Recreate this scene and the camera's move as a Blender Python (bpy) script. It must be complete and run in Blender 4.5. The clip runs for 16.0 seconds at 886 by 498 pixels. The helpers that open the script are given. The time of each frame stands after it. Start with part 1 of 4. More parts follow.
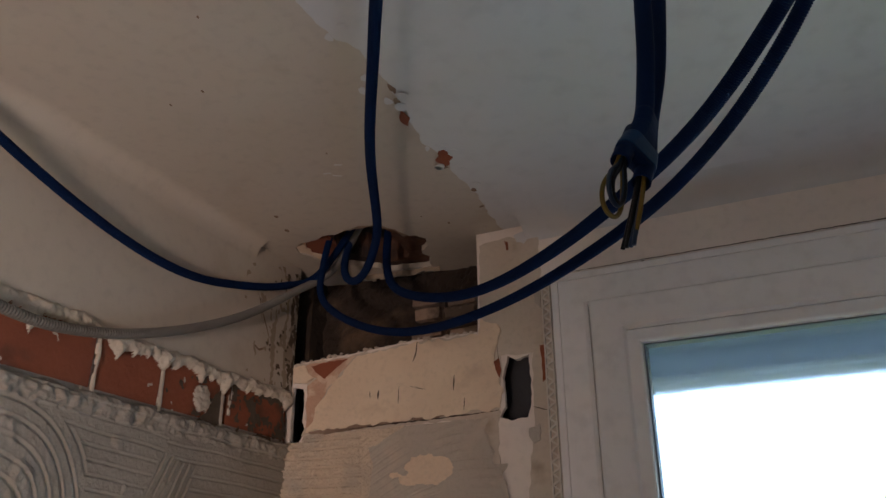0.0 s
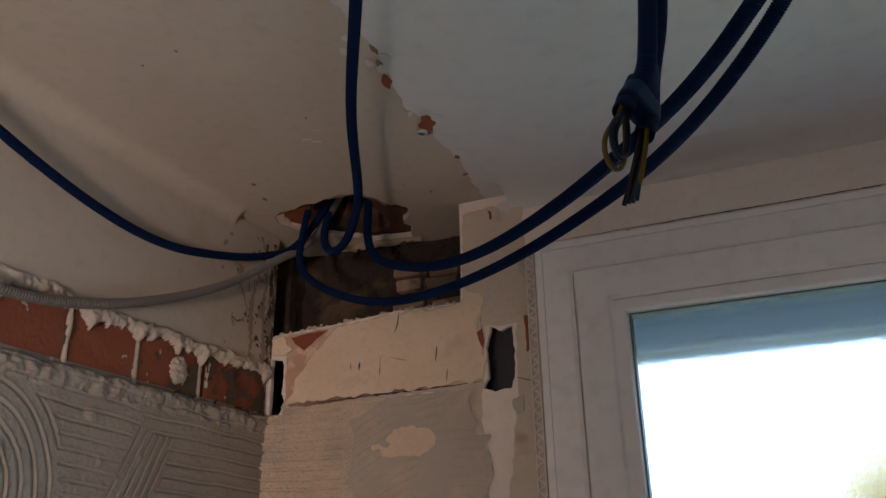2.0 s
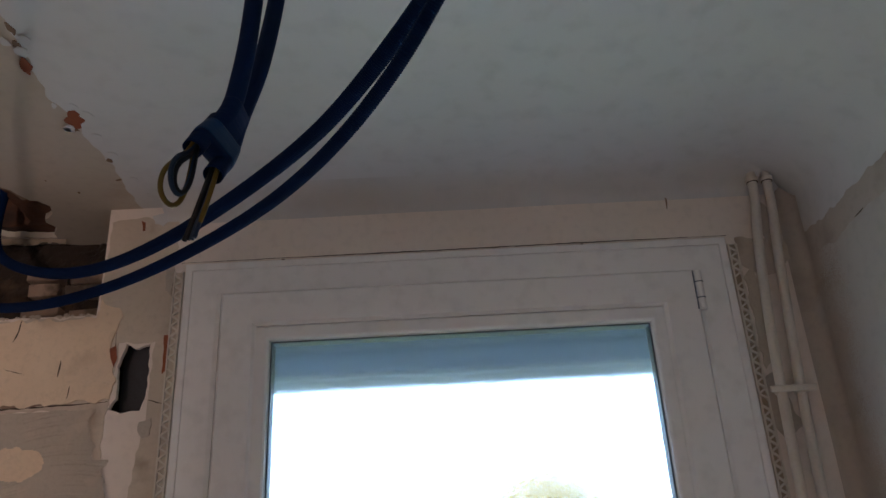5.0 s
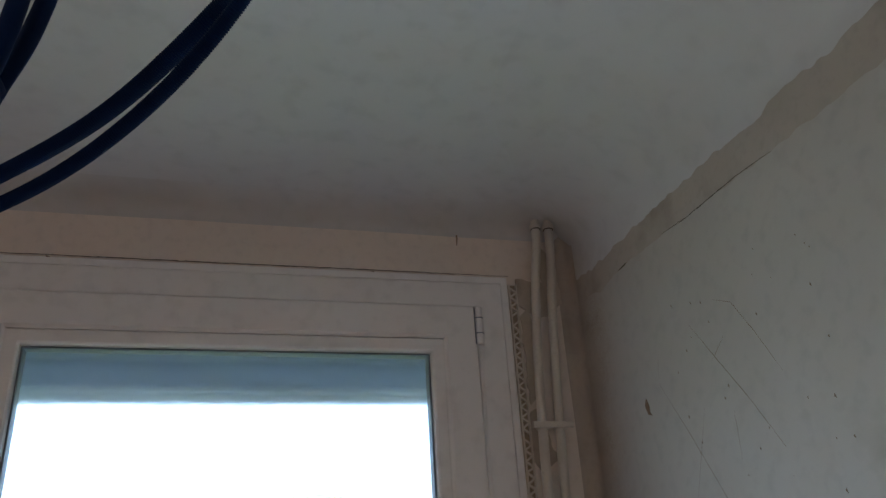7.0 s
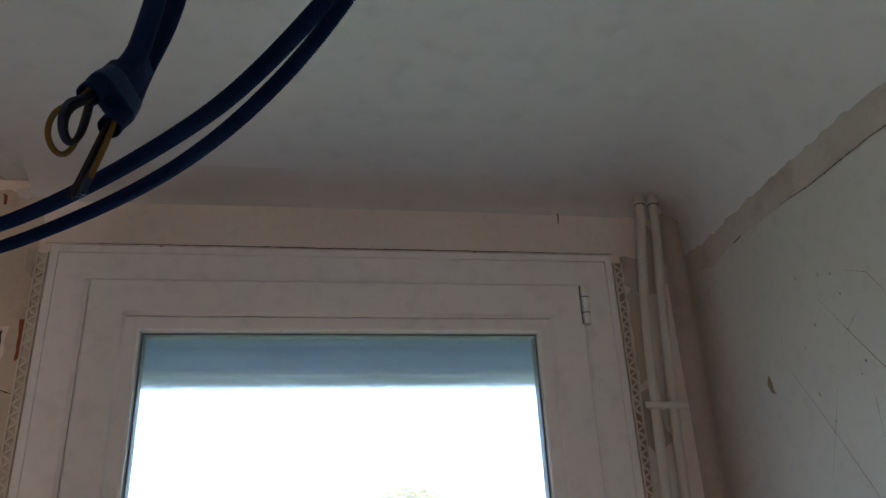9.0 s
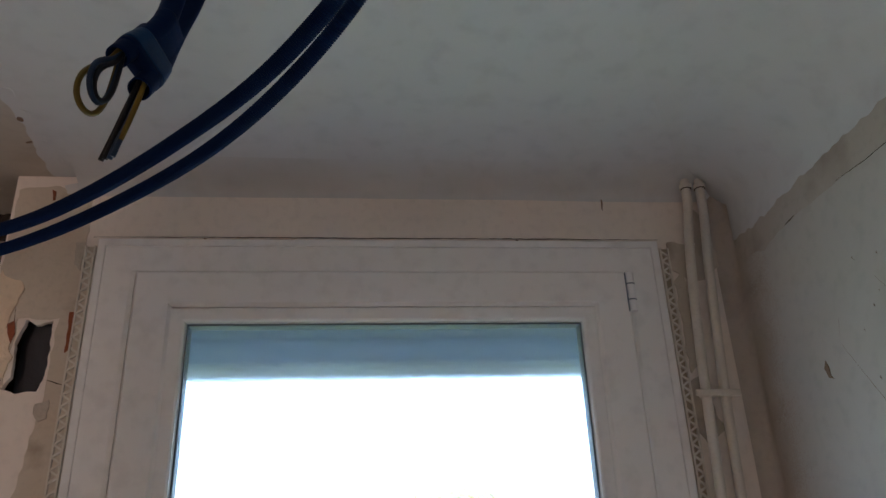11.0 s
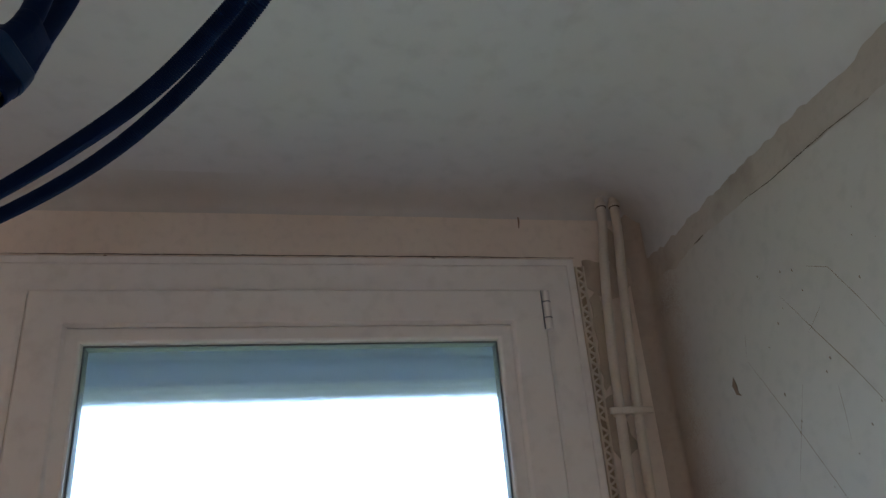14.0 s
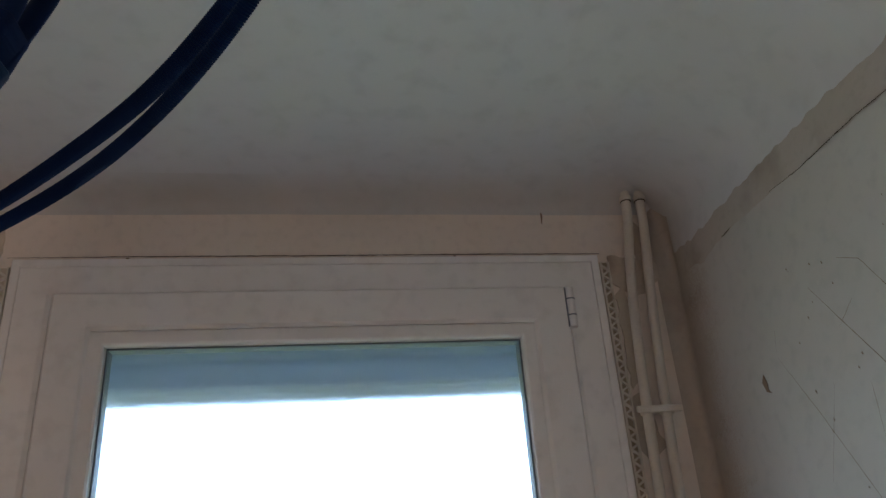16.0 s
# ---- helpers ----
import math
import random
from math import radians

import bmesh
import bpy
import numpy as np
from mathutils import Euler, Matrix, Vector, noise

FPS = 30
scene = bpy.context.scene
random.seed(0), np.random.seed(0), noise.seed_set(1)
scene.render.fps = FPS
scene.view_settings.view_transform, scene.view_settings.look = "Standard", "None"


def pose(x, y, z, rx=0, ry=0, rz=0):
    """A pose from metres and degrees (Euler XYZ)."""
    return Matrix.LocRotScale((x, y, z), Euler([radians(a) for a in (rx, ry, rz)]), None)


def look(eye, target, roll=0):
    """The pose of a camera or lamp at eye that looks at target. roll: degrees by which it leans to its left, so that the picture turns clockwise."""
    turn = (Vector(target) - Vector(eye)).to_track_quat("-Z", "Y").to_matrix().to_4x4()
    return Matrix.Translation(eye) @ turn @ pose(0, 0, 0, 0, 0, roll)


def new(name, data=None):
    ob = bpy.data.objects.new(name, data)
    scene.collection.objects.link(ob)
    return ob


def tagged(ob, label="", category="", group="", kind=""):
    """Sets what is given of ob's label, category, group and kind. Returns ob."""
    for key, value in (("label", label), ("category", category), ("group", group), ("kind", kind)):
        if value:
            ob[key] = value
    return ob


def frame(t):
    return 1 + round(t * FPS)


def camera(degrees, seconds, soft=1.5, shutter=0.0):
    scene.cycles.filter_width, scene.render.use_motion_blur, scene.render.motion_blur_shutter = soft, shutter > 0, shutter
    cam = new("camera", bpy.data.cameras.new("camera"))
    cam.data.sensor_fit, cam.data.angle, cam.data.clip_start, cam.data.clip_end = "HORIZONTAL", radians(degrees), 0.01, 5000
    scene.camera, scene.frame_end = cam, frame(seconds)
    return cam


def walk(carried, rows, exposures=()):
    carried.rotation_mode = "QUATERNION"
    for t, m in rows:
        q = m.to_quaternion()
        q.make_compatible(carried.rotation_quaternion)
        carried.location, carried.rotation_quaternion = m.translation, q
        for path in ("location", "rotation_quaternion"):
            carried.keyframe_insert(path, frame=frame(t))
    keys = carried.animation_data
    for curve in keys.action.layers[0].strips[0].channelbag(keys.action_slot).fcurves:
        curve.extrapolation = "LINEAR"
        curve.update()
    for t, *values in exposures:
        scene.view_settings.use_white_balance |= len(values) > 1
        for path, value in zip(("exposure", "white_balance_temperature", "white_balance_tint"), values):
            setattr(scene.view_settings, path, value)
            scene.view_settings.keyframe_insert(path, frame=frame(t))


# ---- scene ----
cam = camera(59.6, 16.0)
PATH = [
    (0, (0.8055, -1.0905, 1.9465), (0.0268, 0.5613, 2.7620), -0.14),
    (0.5, (0.7983, -1.0781, 1.9452), (0.0269, 0.5879, 2.7384), -0.30),
    (1, (0.7956, -1.0713, 1.9449), (0.0356, 0.6088, 2.7194), -0.56),
    (1.5, (0.7929, -1.0696, 1.9452), (0.0453, 0.6202, 2.7105), -0.78),
    (2, (0.7884, -1.0709, 1.9469), (0.0512, 0.6273, 2.7035), -0.79),
    (2.5, (0.7815, -1.0738, 1.9465), (0.0613, 0.6333, 2.6997), -0.76),
    (3, (0.7783, -1.0724, 1.9470), (0.0765, 0.6444, 2.6955), -0.73),
    (3.5, (0.7769, -1.0703, 1.9461), (0.0923, 0.6543, 2.6926), -0.74),
    (4, (0.7809, -1.0684, 1.9467), (0.1136, 0.6619, 2.6955), -0.76),
    (4.5, (0.8119, -1.0644, 1.9509), (0.3498, 0.7260, 2.7131), -1.72),
    (4.7, (0.8371, -1.0656, 1.9513), (0.5522, 0.7576, 2.7225), -2.13),
    (5, (0.8617, -1.0645, 1.9508), (0.8613, 0.7749, 2.7361), -2.94),
    (5.2, (0.8747, -1.0676, 1.9498), (1.0207, 0.7625, 2.7431), -3.48),
    (7.3, (0.8758, -1.0604, 1.9468), (1.3845, 0.6909, 2.7679), -3.66),
    (7.5, (0.8681, -1.0589, 1.9463), (1.3783, 0.6922, 2.7669), -3.73),
    (8, (0.8453, -1.0540, 1.9473), (1.2667, 0.7216, 2.7657), -3.13),
    (8.5, (0.8388, -1.0496, 1.9471), (1.2035, 0.7451, 2.7510), -2.99),
    (9, (0.8434, -1.0390, 1.9471), (1.1541, 0.7679, 2.7462), -2.73),
    (11.3, (0.8518, -1.0177, 1.9326), (1.0433, 0.8012, 2.7420), -2.38),
    (11.5, (0.8560, -1.0159, 1.9334), (1.0455, 0.8045, 2.7398), -2.45),
    (12, (0.8642, -1.0175, 1.9359), (1.0631, 0.8018, 2.7424), -2.78),
    (12.5, (0.8701, -1.0180, 1.9389), (1.1264, 0.7915, 2.7512), -3.48),
    (13, (0.8770, -1.0167, 1.9428), (1.2219, 0.7726, 2.7670), -4.18),
    (13.5, (0.8683, -1.0180, 1.9438), (1.2539, 0.7604, 2.7734), -4.58),
    (14, (0.8671, -1.0066, 1.9448), (1.2517, 0.7706, 2.7776), -4.56),
    (14.5, (0.8602, -1.0028, 1.9448), (1.2255, 0.7769, 2.7810), -4.25),
    (15, (0.8586, -0.9954, 1.9443), (1.1727, 0.7927, 2.7834), -3.90),
    (15.5, (0.8753, -0.9940, 1.9455), (1.1574, 0.7994, 2.7846), -3.88),
    (16, (0.8927, -0.9974, 1.9473), (1.1816, 0.7959, 2.7843), -4.23),
]
walk(cam, [(t, look(eye, target, roll)) for t, eye, target, roll in PATH], exposures=[(0, 3.13, 5700, 15), (0.6, 3.06, 5700, 15), (2.0, 3.12, 5700, 15), (3.0, 3.18, 5700, 15), (4.2, 3.22, 5700, 15), (5.0, 3.25, 5550, 16), (7.3, 3.04, 5750, 15), (8.2, 3.02, 5800, 15), (9.2, 3.2, 5750, 15), (11.3, 3.36, 5650, 15), (12.2, 3.33, 5650, 15), (13.5, 3.17, 5750, 15), (16, 3.24, 5800, 15)])
WINDOW_W, ROOM_FILL_W, WARM_FILL_W = 0.255, 0.170, 5.3

# ---- light ----
world = bpy.data.worlds.new("sky")
scene.world = world
world.use_nodes = True
wn = world.node_tree.nodes
sky = wn.new("ShaderNodeTexSky")
sky.sky_type = "NISHITA"
sky.sun_disc = False
sky.sun_elevation = radians(38)
sky.sun_rotation = radians(200)
wn["Background"].inputs[1].default_value = 0.09
world.node_tree.links.new(sky.outputs[0], wn["Background"].inputs[0])


def lamp(name, kind, m, power, colour, **more):
    data = bpy.data.lights.new(name, kind)
    data.energy, data.color = power, colour
    if kind == "AREA":
        data.shape, data.size, data.size_y = "RECTANGLE", more["size"], more["size_y"]
    if kind == "SUN":
        data.angle = more["angle"]
    ob = new(name, data)
    ob.matrix_world = m
    return ob


# sun over the roof from behind the room, daylight in the window opening
lamp("sun", "SUN", look((0, -5, 6), (1, 2, 0)), 5.0, (1.0, 0.95, 0.88), angle=radians(0.5))
lamp("window_daylight", "AREA", look((0.88, 0.045, 1.57), (0.88, -2, 1.57)), WINDOW_W, (0.76, 0.89, 1.0), size=0.52, size_y=0.78)
# two added lamps with no source seen, for warm light from the room side
lamp("added_room_fill", "AREA", look((0.45, -2.33, 1.15), (0.45, 0, 1.5)), ROOM_FILL_W, (1.0, 0.90, 0.84), size=0.7, size_y=1.9)
lamp("added_warm_fill", "AREA", look((1.02, -3.25, 1.35), (0.15, 0, 2.2)), WARM_FILL_W, (1.0, 0.70, 0.50), size=0.28, size_y=0.4)


# ---- materials ----
def mat(name, colour, rough=0.7, metal=0.0, other=None, scale=6.0, amount=0.5, third=None, third_scale=1.6, third_edge=(0.52, 0.66),
        bump=0.15, bump_scale=120.0, vary=0.0, dist=0.002, trans=0.0, spec=0.5):
    """A surface with two scales of blotches, fine relief and an optional stain colour."""
    m = bpy.data.materials.new(name)
    m.use_nodes = True
    n, l = m.node_tree.nodes, m.node_tree.links
    b = n["Principled BSDF"]
    b.inputs["Roughness"].default_value = rough
    b.inputs["Metallic"].default_value = metal
    b.inputs["Specular IOR Level"].default_value = spec
    co = n.new("ShaderNodeNewGeometry").outputs["Position"]

    def noise_tex(s, detail=6.0):
        t = n.new("ShaderNodeTexNoise")
        t.inputs["Scale"].default_value = s
        t.inputs["Detail"].default_value = detail
        l.new(co, t.inputs["Vector"])
        return t.outputs["Fac"]

    def ramp(fac, a, b2):
        r = n.new("ShaderNodeMapRange")
        r.inputs["From Min"].default_value, r.inputs["From Max"].default_value = a, b2
        l.new(fac, r.inputs["Value"])
        return r.outputs["Result"]

    def mix(fac, a, b2, k=1.0):
        x = n.new("ShaderNodeMix")
        x.data_type = "RGBA"
        if k != 1.0:
            mu = n.new("ShaderNodeMath")
            mu.operation = "MULTIPLY"
            mu.inputs[1].default_value = k
            l.new(fac, mu.inputs[0])
            fac = mu.outputs[0]
        l.new(fac, x.inputs["Factor"])
        for sock, v in ((x.inputs["A"], a), (x.inputs["B"], b2)):
            if isinstance(v, tuple):
                sock.default_value = (*v, 1)
            else:
                l.new(v, sock)
        return x.outputs["Result"]

    other = other or tuple(c * 0.78 for c in colour)
    col = mix(ramp(noise_tex(scale), 0.35, 0.68), colour, other, amount)
    col = mix(ramp(noise_tex(scale * 14, 3.0), 0.5, 0.75), col, tuple(c * 0.72 for c in colour), 0.35)
    if third:
        col = mix(ramp(noise_tex(third_scale, 8.0), *third_edge), col, third, 0.85)
    if vary:
        oi = n.new("ShaderNodeObjectInfo").outputs["Random"]
        col = mix(oi, col, tuple(c * 0.6 for c in colour), vary)
    l.new(col, b.inputs["Base Color"])
    if bump:
        bp = n.new("ShaderNodeBump")
        bp.inputs["Strength"].default_value = bump
        bp.inputs["Distance"].default_value = dist
        l.new(noise_tex(bump_scale, 5.0), bp.inputs["Height"])
        l.new(bp.outputs["Normal"], b.inputs["Normal"])
    if trans:
        tr = n.new("ShaderNodeBsdfTranslucent")
        l.new(col, tr.inputs["Color"])
        ms = n.new("ShaderNodeMixShader")
        ms.inputs[0].default_value = trans
        l.new(b.outputs[0], ms.inputs[1])
        l.new(tr.outputs[0], ms.inputs[2])
        l.new(ms.outputs[0], n["Material Output"].inputs["Surface"])
    return m


M_CEIL = mat("ceiling_skim", (0.595, 0.595, 0.595), 0.75, other=(0.545, 0.54, 0.53), scale=2.2, bump=0.10, bump_scale=60)
M_CEIL_OLD = mat("old_ceiling_paint", (0.505, 0.452, 0.378), 0.8, other=(0.44, 0.388, 0.318), scale=4, third=(0.38, 0.305, 0.225), third_scale=8, third_edge=(0.60, 0.82), bump=0.3, bump_scale=45)
M_PLASTER = mat("old_plaster", (0.58, 0.51, 0.42), 0.85, other=(0.46, 0.38, 0.30), scale=9, third=(0.33, 0.26, 0.19), third_scale=14, third_edge=(0.60, 0.75), bump=0.4, bump_scale=70)
M_CREAM = mat("cream_plaster", (0.76, 0.63, 0.47), 0.8, other=(0.66, 0.52, 0.38), scale=10, third=(0.50, 0.38, 0.27), third_scale=16, third_edge=(0.60, 0.78), bump=0.8, bump_scale=80, dist=0.004)
M_LINTEL = mat("lintel_paint", (0.775, 0.70, 0.635), 0.8, other=(0.69, 0.615, 0.545), scale=5, bump=0.2, bump_scale=50)
M_WALLR = mat("grey_wall_paint", (0.49, 0.465, 0.425), 0.7, other=(0.43, 0.405, 0.365), scale=4, third=(0.35, 0.315, 0.27), third_scale=9, third_edge=(0.62, 0.8), bump=0.2, bump_scale=40)
M_WALLR_OLD = mat("stained_wall_plaster", (0.54, 0.48, 0.41), 0.85, other=(0.46, 0.39, 0.32), scale=7, third=(0.30, 0.24, 0.18), third_scale=12, third_edge=(0.6, 0.75), bump=0.4, bump_scale=60)
M_ADH = mat("tile_adhesive", (0.34, 0.31, 0.265), 0.9, other=(0.27, 0.245, 0.205), scale=14, bump=0.45, bump_scale=190, dist=0.004)
M_ADH_WARM = mat("tile_adhesive_pale", (0.66, 0.545, 0.41), 0.9, other=(0.54, 0.45, 0.345), scale=12, third=(0.46, 0.41, 0.34), third_scale=9, third_edge=(0.5, 0.62), bump=1.0, bump_scale=170, dist=0.006)
M_GREY_SKIM = mat("grey_smooth_adhesive", (0.47, 0.42, 0.355), 0.9, other=(0.41, 0.365, 0.305), scale=12, third=(0.53, 0.46, 0.37), third_scale=18, third_edge=(0.54, 0.66), bump=0.6, bump_scale=130)
M_MORTAR = mat("pale_mortar", (0.55, 0.49, 0.405), 0.9, other=(0.44, 0.385, 0.31), scale=30, bump=0.7, bump_scale=200)
M_BRICK = mat("terracotta", (0.29, 0.085, 0.038), 0.85, other=(0.21, 0.06, 0.028), scale=16, third=(0.09, 0.045, 0.028), third_scale=16, third_edge=(0.56, 0.72), bump=0.4, bump_scale=150, vary=0.5)
# slot grey lowered to hold the shade inside the slots
M_SLOT_SHADE = mat("slot_shade_grey", (0.085, 0.086, 0.096), 0.95, scale=30, bump=0.4)
# near-black base holds the recess shade as well as soot
M_SOOT_SHADE = mat("sooty_shaded_masonry", (0.040, 0.027, 0.019), 0.95, other=(0.009, 0.007, 0.006), scale=11, third=(0.15, 0.098, 0.060), third_scale=9, third_edge=(0.55, 0.70), bump=0.9, bump_scale=60, dist=0.008)
M_CLAY_SHADE = mat("shaded_clay_block", (0.11, 0.050, 0.028), 0.9, other=(0.05, 0.028, 0.020), scale=18, third=(0.022, 0.017, 0.014), third_scale=9, third_edge=(0.46, 0.58), bump=0.7, bump_scale=80, dist=0.005)
M_COVE = mat("stained_cove_plaster", (0.590, 0.588, 0.585), 0.8, other=(0.54, 0.532, 0.52), scale=2.2, third=(0.48, 0.455, 0.42), third_scale=3.5, third_edge=(0.52, 0.95), bump=0.12, bump_scale=60)
M_PALEBRICK = mat("pale_brick", (0.42, 0.31, 0.23), 0.9, other=(0.22, 0.15, 0.105), scale=30, third=(0.05, 0.038, 0.03), third_scale=26, third_edge=(0.44, 0.60), bump=0.9, bump_scale=90, dist=0.004, vary=0.7)
M_CORNER = mat("brown_wall_plaster", (0.45, 0.40, 0.345), 0.85, other=(0.38, 0.325, 0.27), scale=7, third=(0.29, 0.24, 0.195), third_scale=11, third_edge=(0.54, 0.76), bump=0.4, bump_scale=60)
M_DUSTY = mat("dusty_brown_plaster", (0.30, 0.215, 0.155), 0.9, other=(0.19, 0.13, 0.09), scale=22, bump=0.7, bump_scale=80, dist=0.004)
M_SALMON = mat("salmon_plaster", (0.56, 0.37, 0.26), 0.85, other=(0.44, 0.25, 0.165), scale=24, third=(0.70, 0.56, 0.42), third_scale=30, third_edge=(0.50, 0.60), bump=0.8, bump_scale=110, dist=0.004)
M_BLOCKER = mat("dark_light_block", (0.075, 0.073, 0.073), 0.95, other=(0.05, 0.05, 0.05), scale=20, bump=0.5)
M_MOULD = mat("dark_mould", (0.085, 0.065, 0.045), 0.95, other=(0.14, 0.10, 0.07), scale=60, bump=0.5)
M_CRACK = mat("crack_shadow", (0.05, 0.036, 0.026), 0.95, scale=60, bump=0)
M_STAIN = mat("grey_brown_stain", (0.34, 0.28, 0.21), 0.95, other=(0.27, 0.21, 0.155), scale=40, bump=0.3)
M_DIRT = mat("brown_dirt", (0.22, 0.15, 0.10), 0.95, other=(0.16, 0.10, 0.07), scale=70, bump=0.3)
M_PVC = mat("white_window_plastic", (0.83, 0.82, 0.82), 0.38, other=(0.78, 0.77, 0.77), scale=3, amount=0.35, bump=0.03, bump_scale=300)
M_GASKET = mat("grey_gasket", (0.17, 0.20, 0.25), 0.6, bump=0)
M_BEAD = mat("white_trim_plastic", (0.68, 0.64, 0.57), 0.5, other=(0.52, 0.46, 0.38), scale=40, bump=0.1)
M_PIPE = mat("painted_pipe", (0.64, 0.60, 0.54), 0.45, other=(0.52, 0.47, 0.40), scale=18, third=(0.33, 0.25, 0.19), third_scale=30, third_edge=(0.68, 0.78), bump=0.2, bump_scale=140)
M_BLUE = mat("blue_conduit_plastic", (0.0008, 0.011, 0.052), 0.65, other=(0.0006, 0.008, 0.036), scale=25, bump=0.05, bump_scale=400, spec=0.10)
M_GREYC = mat("grey_conduit_plastic", (0.16, 0.155, 0.14), 0.5, other=(0.12, 0.115, 0.105), scale=20, bump=0.05, bump_scale=400, spec=0.3)
M_TAPE = mat("blue_tape", (0.003, 0.028, 0.085), 0.45, other=(0.002, 0.020, 0.06), scale=50, bump=0.15, bump_scale=160, spec=0.2)
M_WBLUE = mat("blue_wire", (0.008, 0.024, 0.055), 0.5, bump=0, spec=0.3)
M_WBLACK = mat("black_wire", (0.006, 0.007, 0.010), 0.5, bump=0, spec=0.2)
M_WYELLOW = mat("yellow_green_wire", (0.13, 0.08, 0.012), 0.5, other=(0.05, 0.07, 0.02), scale=40, amount=0.5, bump=0, spec=0.2)
# slat colour includes the bluish sky light falling on them
M_SHUT = mat("sky_tinted_shutter_plastic", (0.43, 0.485, 0.585), 0.5, other=(0.40, 0.455, 0.555), scale=4, bump=0.05, trans=0.6)
M_SHUT_BAR = mat("shutter_end_bar", (0.68, 0.73, 0.77), 0.45, bump=0.05, trans=0.55)
M_RENDER = mat("outside_render", (0.55, 0.53, 0.48), 0.9, scale=5, bump=0.4)
M_FLOOR = mat("bare_screed", (0.36, 0.34, 0.31), 0.9, scale=3, bump=0.4, bump_scale=40)
M_GRASS = mat("lawn", (0.07, 0.11, 0.035), 0.9, other=(0.10, 0.11, 0.05), scale=0.7, bump=0.5, bump_scale=8)
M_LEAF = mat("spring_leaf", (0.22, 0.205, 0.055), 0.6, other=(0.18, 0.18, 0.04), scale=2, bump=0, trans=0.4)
M_BARK = mat("bark", (0.13, 0.10, 0.07), 0.9, scale=6, bump=0.6, bump_scale=20)

M_GLASS = bpy.data.materials.new("obscured_glass")
M_GLASS.use_nodes = True
gn, gl = M_GLASS.node_tree.nodes, M_GLASS.node_tree.links
gn.remove(gn["Principled BSDF"])
gg = gn.new("ShaderNodeBsdfGlass")
gg.inputs["Roughness"].default_value = 0.25
gg.inputs["IOR"].default_value = 1.22
gv = gn.new("ShaderNodeTexVoronoi")
gv.inputs["Scale"].default_value = 190
gp = gn.new("ShaderNodeNewGeometry")
gl.new(gp.outputs["Position"], gv.inputs["Vector"])
gb = gn.new("ShaderNodeBump")
gb.inputs["Strength"].default_value, gb.inputs["Distance"].default_value = 0.35, 0.0007
gl.new(gv.outputs["Distance"], gb.inputs["Height"])
gl.new(gb.outputs["Normal"], gg.inputs["Normal"])
gl.new(gg.outputs[0], gn["Material Output"].inputs["Surface"])


# ---- builders ----
def mesh_ob(name, bm, material, parent=None, smooth=False, label=""):
    bmesh.ops.recalc_face_normals(bm, faces=bm.faces)
    me = bpy.data.meshes.new(name)
    bm.to_mesh(me)
    bm.free()
    me.materials.append(material)
    if smooth:
        me.polygons.foreach_set("use_smooth", [True] * len(me.polygons))
    ob = new(name, me)
    if parent:
        ob.parent = parent
    if label:
        ob["label"] = label
    return ob


def part(name, bm, material, parent, label="", smooth=False):
    return mesh_ob(name, bm, material, parent, smooth, label)


def thing(name, label, category, group="", kind="", at=(0, 0, 0)):
    ob = new(name)
    ob.location = at
    ob.empty_display_size = 0.05
    return tagged(ob, label, category, group, kind)


def under(ob, parent):
    """Keeps the part where it stands in the world although its thing has its own base."""
    ob.parent = parent
    ob.matrix_parent_inverse = Matrix.Translation(parent.location).inverted()
    return ob


def rough_loop(points, step=0.006, amp=0.003, seed=0, freq=60.0):
    """A closed outline broken into short ragged edges."""
    out = []
    for i, a in enumerate(points):
        a, b = Vector(a), Vector(points[(i + 1) % len(points)])
        k = max(1, int((b - a).length / step))
        for j in range(k):
            p = a.lerp(b, j / k)
            if amp and (j or amp > 0):
                q = Vector((p.x * freq, p.y * freq, seed * 3.7))
                p = p + Vector((noise.noise(q), noise.noise(q + Vector((9, 4, 2))))) * amp
            out.append(p)
    return out


def slab(loops, place, depth):
    """A plate with holes: 2D loops (outline first), place(u, v, d) gives the world point at depth d."""
    bm = bmesh.new()
    for d in (0.0, depth):
        edges = []
        for lp in loops:
            vs = [bm.verts.new(place(p[0], p[1], d)) for p in lp]
            edges += [bm.edges.new((vs[i], vs[(i + 1) % len(vs)])) for i in range(len(vs))]
        bmesh.ops.triangle_fill(bm, use_beauty=True, use_dissolve=False, edges=edges)
    for lp in loops:
        n = len(lp)
        a = [bm.verts.new(place(p[0], p[1], 0.0)) for p in lp]
        b = [bm.verts.new(place(p[0], p[1], depth)) for p in lp]
        for i in range(n):
            bm.faces.new((a[i], a[(i + 1) % n], b[(i + 1) % n], b[i]))
    bmesh.ops.remove_doubles(bm, verts=bm.verts, dist=1e-6)
    return bm


def on_window_wall(u, v, d):
    return (u, d, v)


def on_left_wall(u, v, d):
    return (-d, u, v)


def on_right_wall(u, v, d):
    return (RX + d, u, v)


def on_ceiling(u, v, d):
    return (u, v, CZ + d)


def box(bm, lo, hi, bevel=0.0):
    r = bmesh.ops.create_cube(bm, size=1.0, matrix=Matrix.Translation([(a + b) / 2 for a, b in zip(lo, hi)]) @ Matrix.Diagonal([b - a for a, b in zip(lo, hi)] + [1]))
    if bevel:
        es = list({e for v in r["verts"] for e in v.link_edges})
        bmesh.ops.bevel(bm, geom=es, offset=bevel, segments=2, affect="EDGES", profile=0.6)
    return bm


def boxed(lo, hi, bevel=0.0):
    return box(bmesh.new(), lo, hi, bevel)


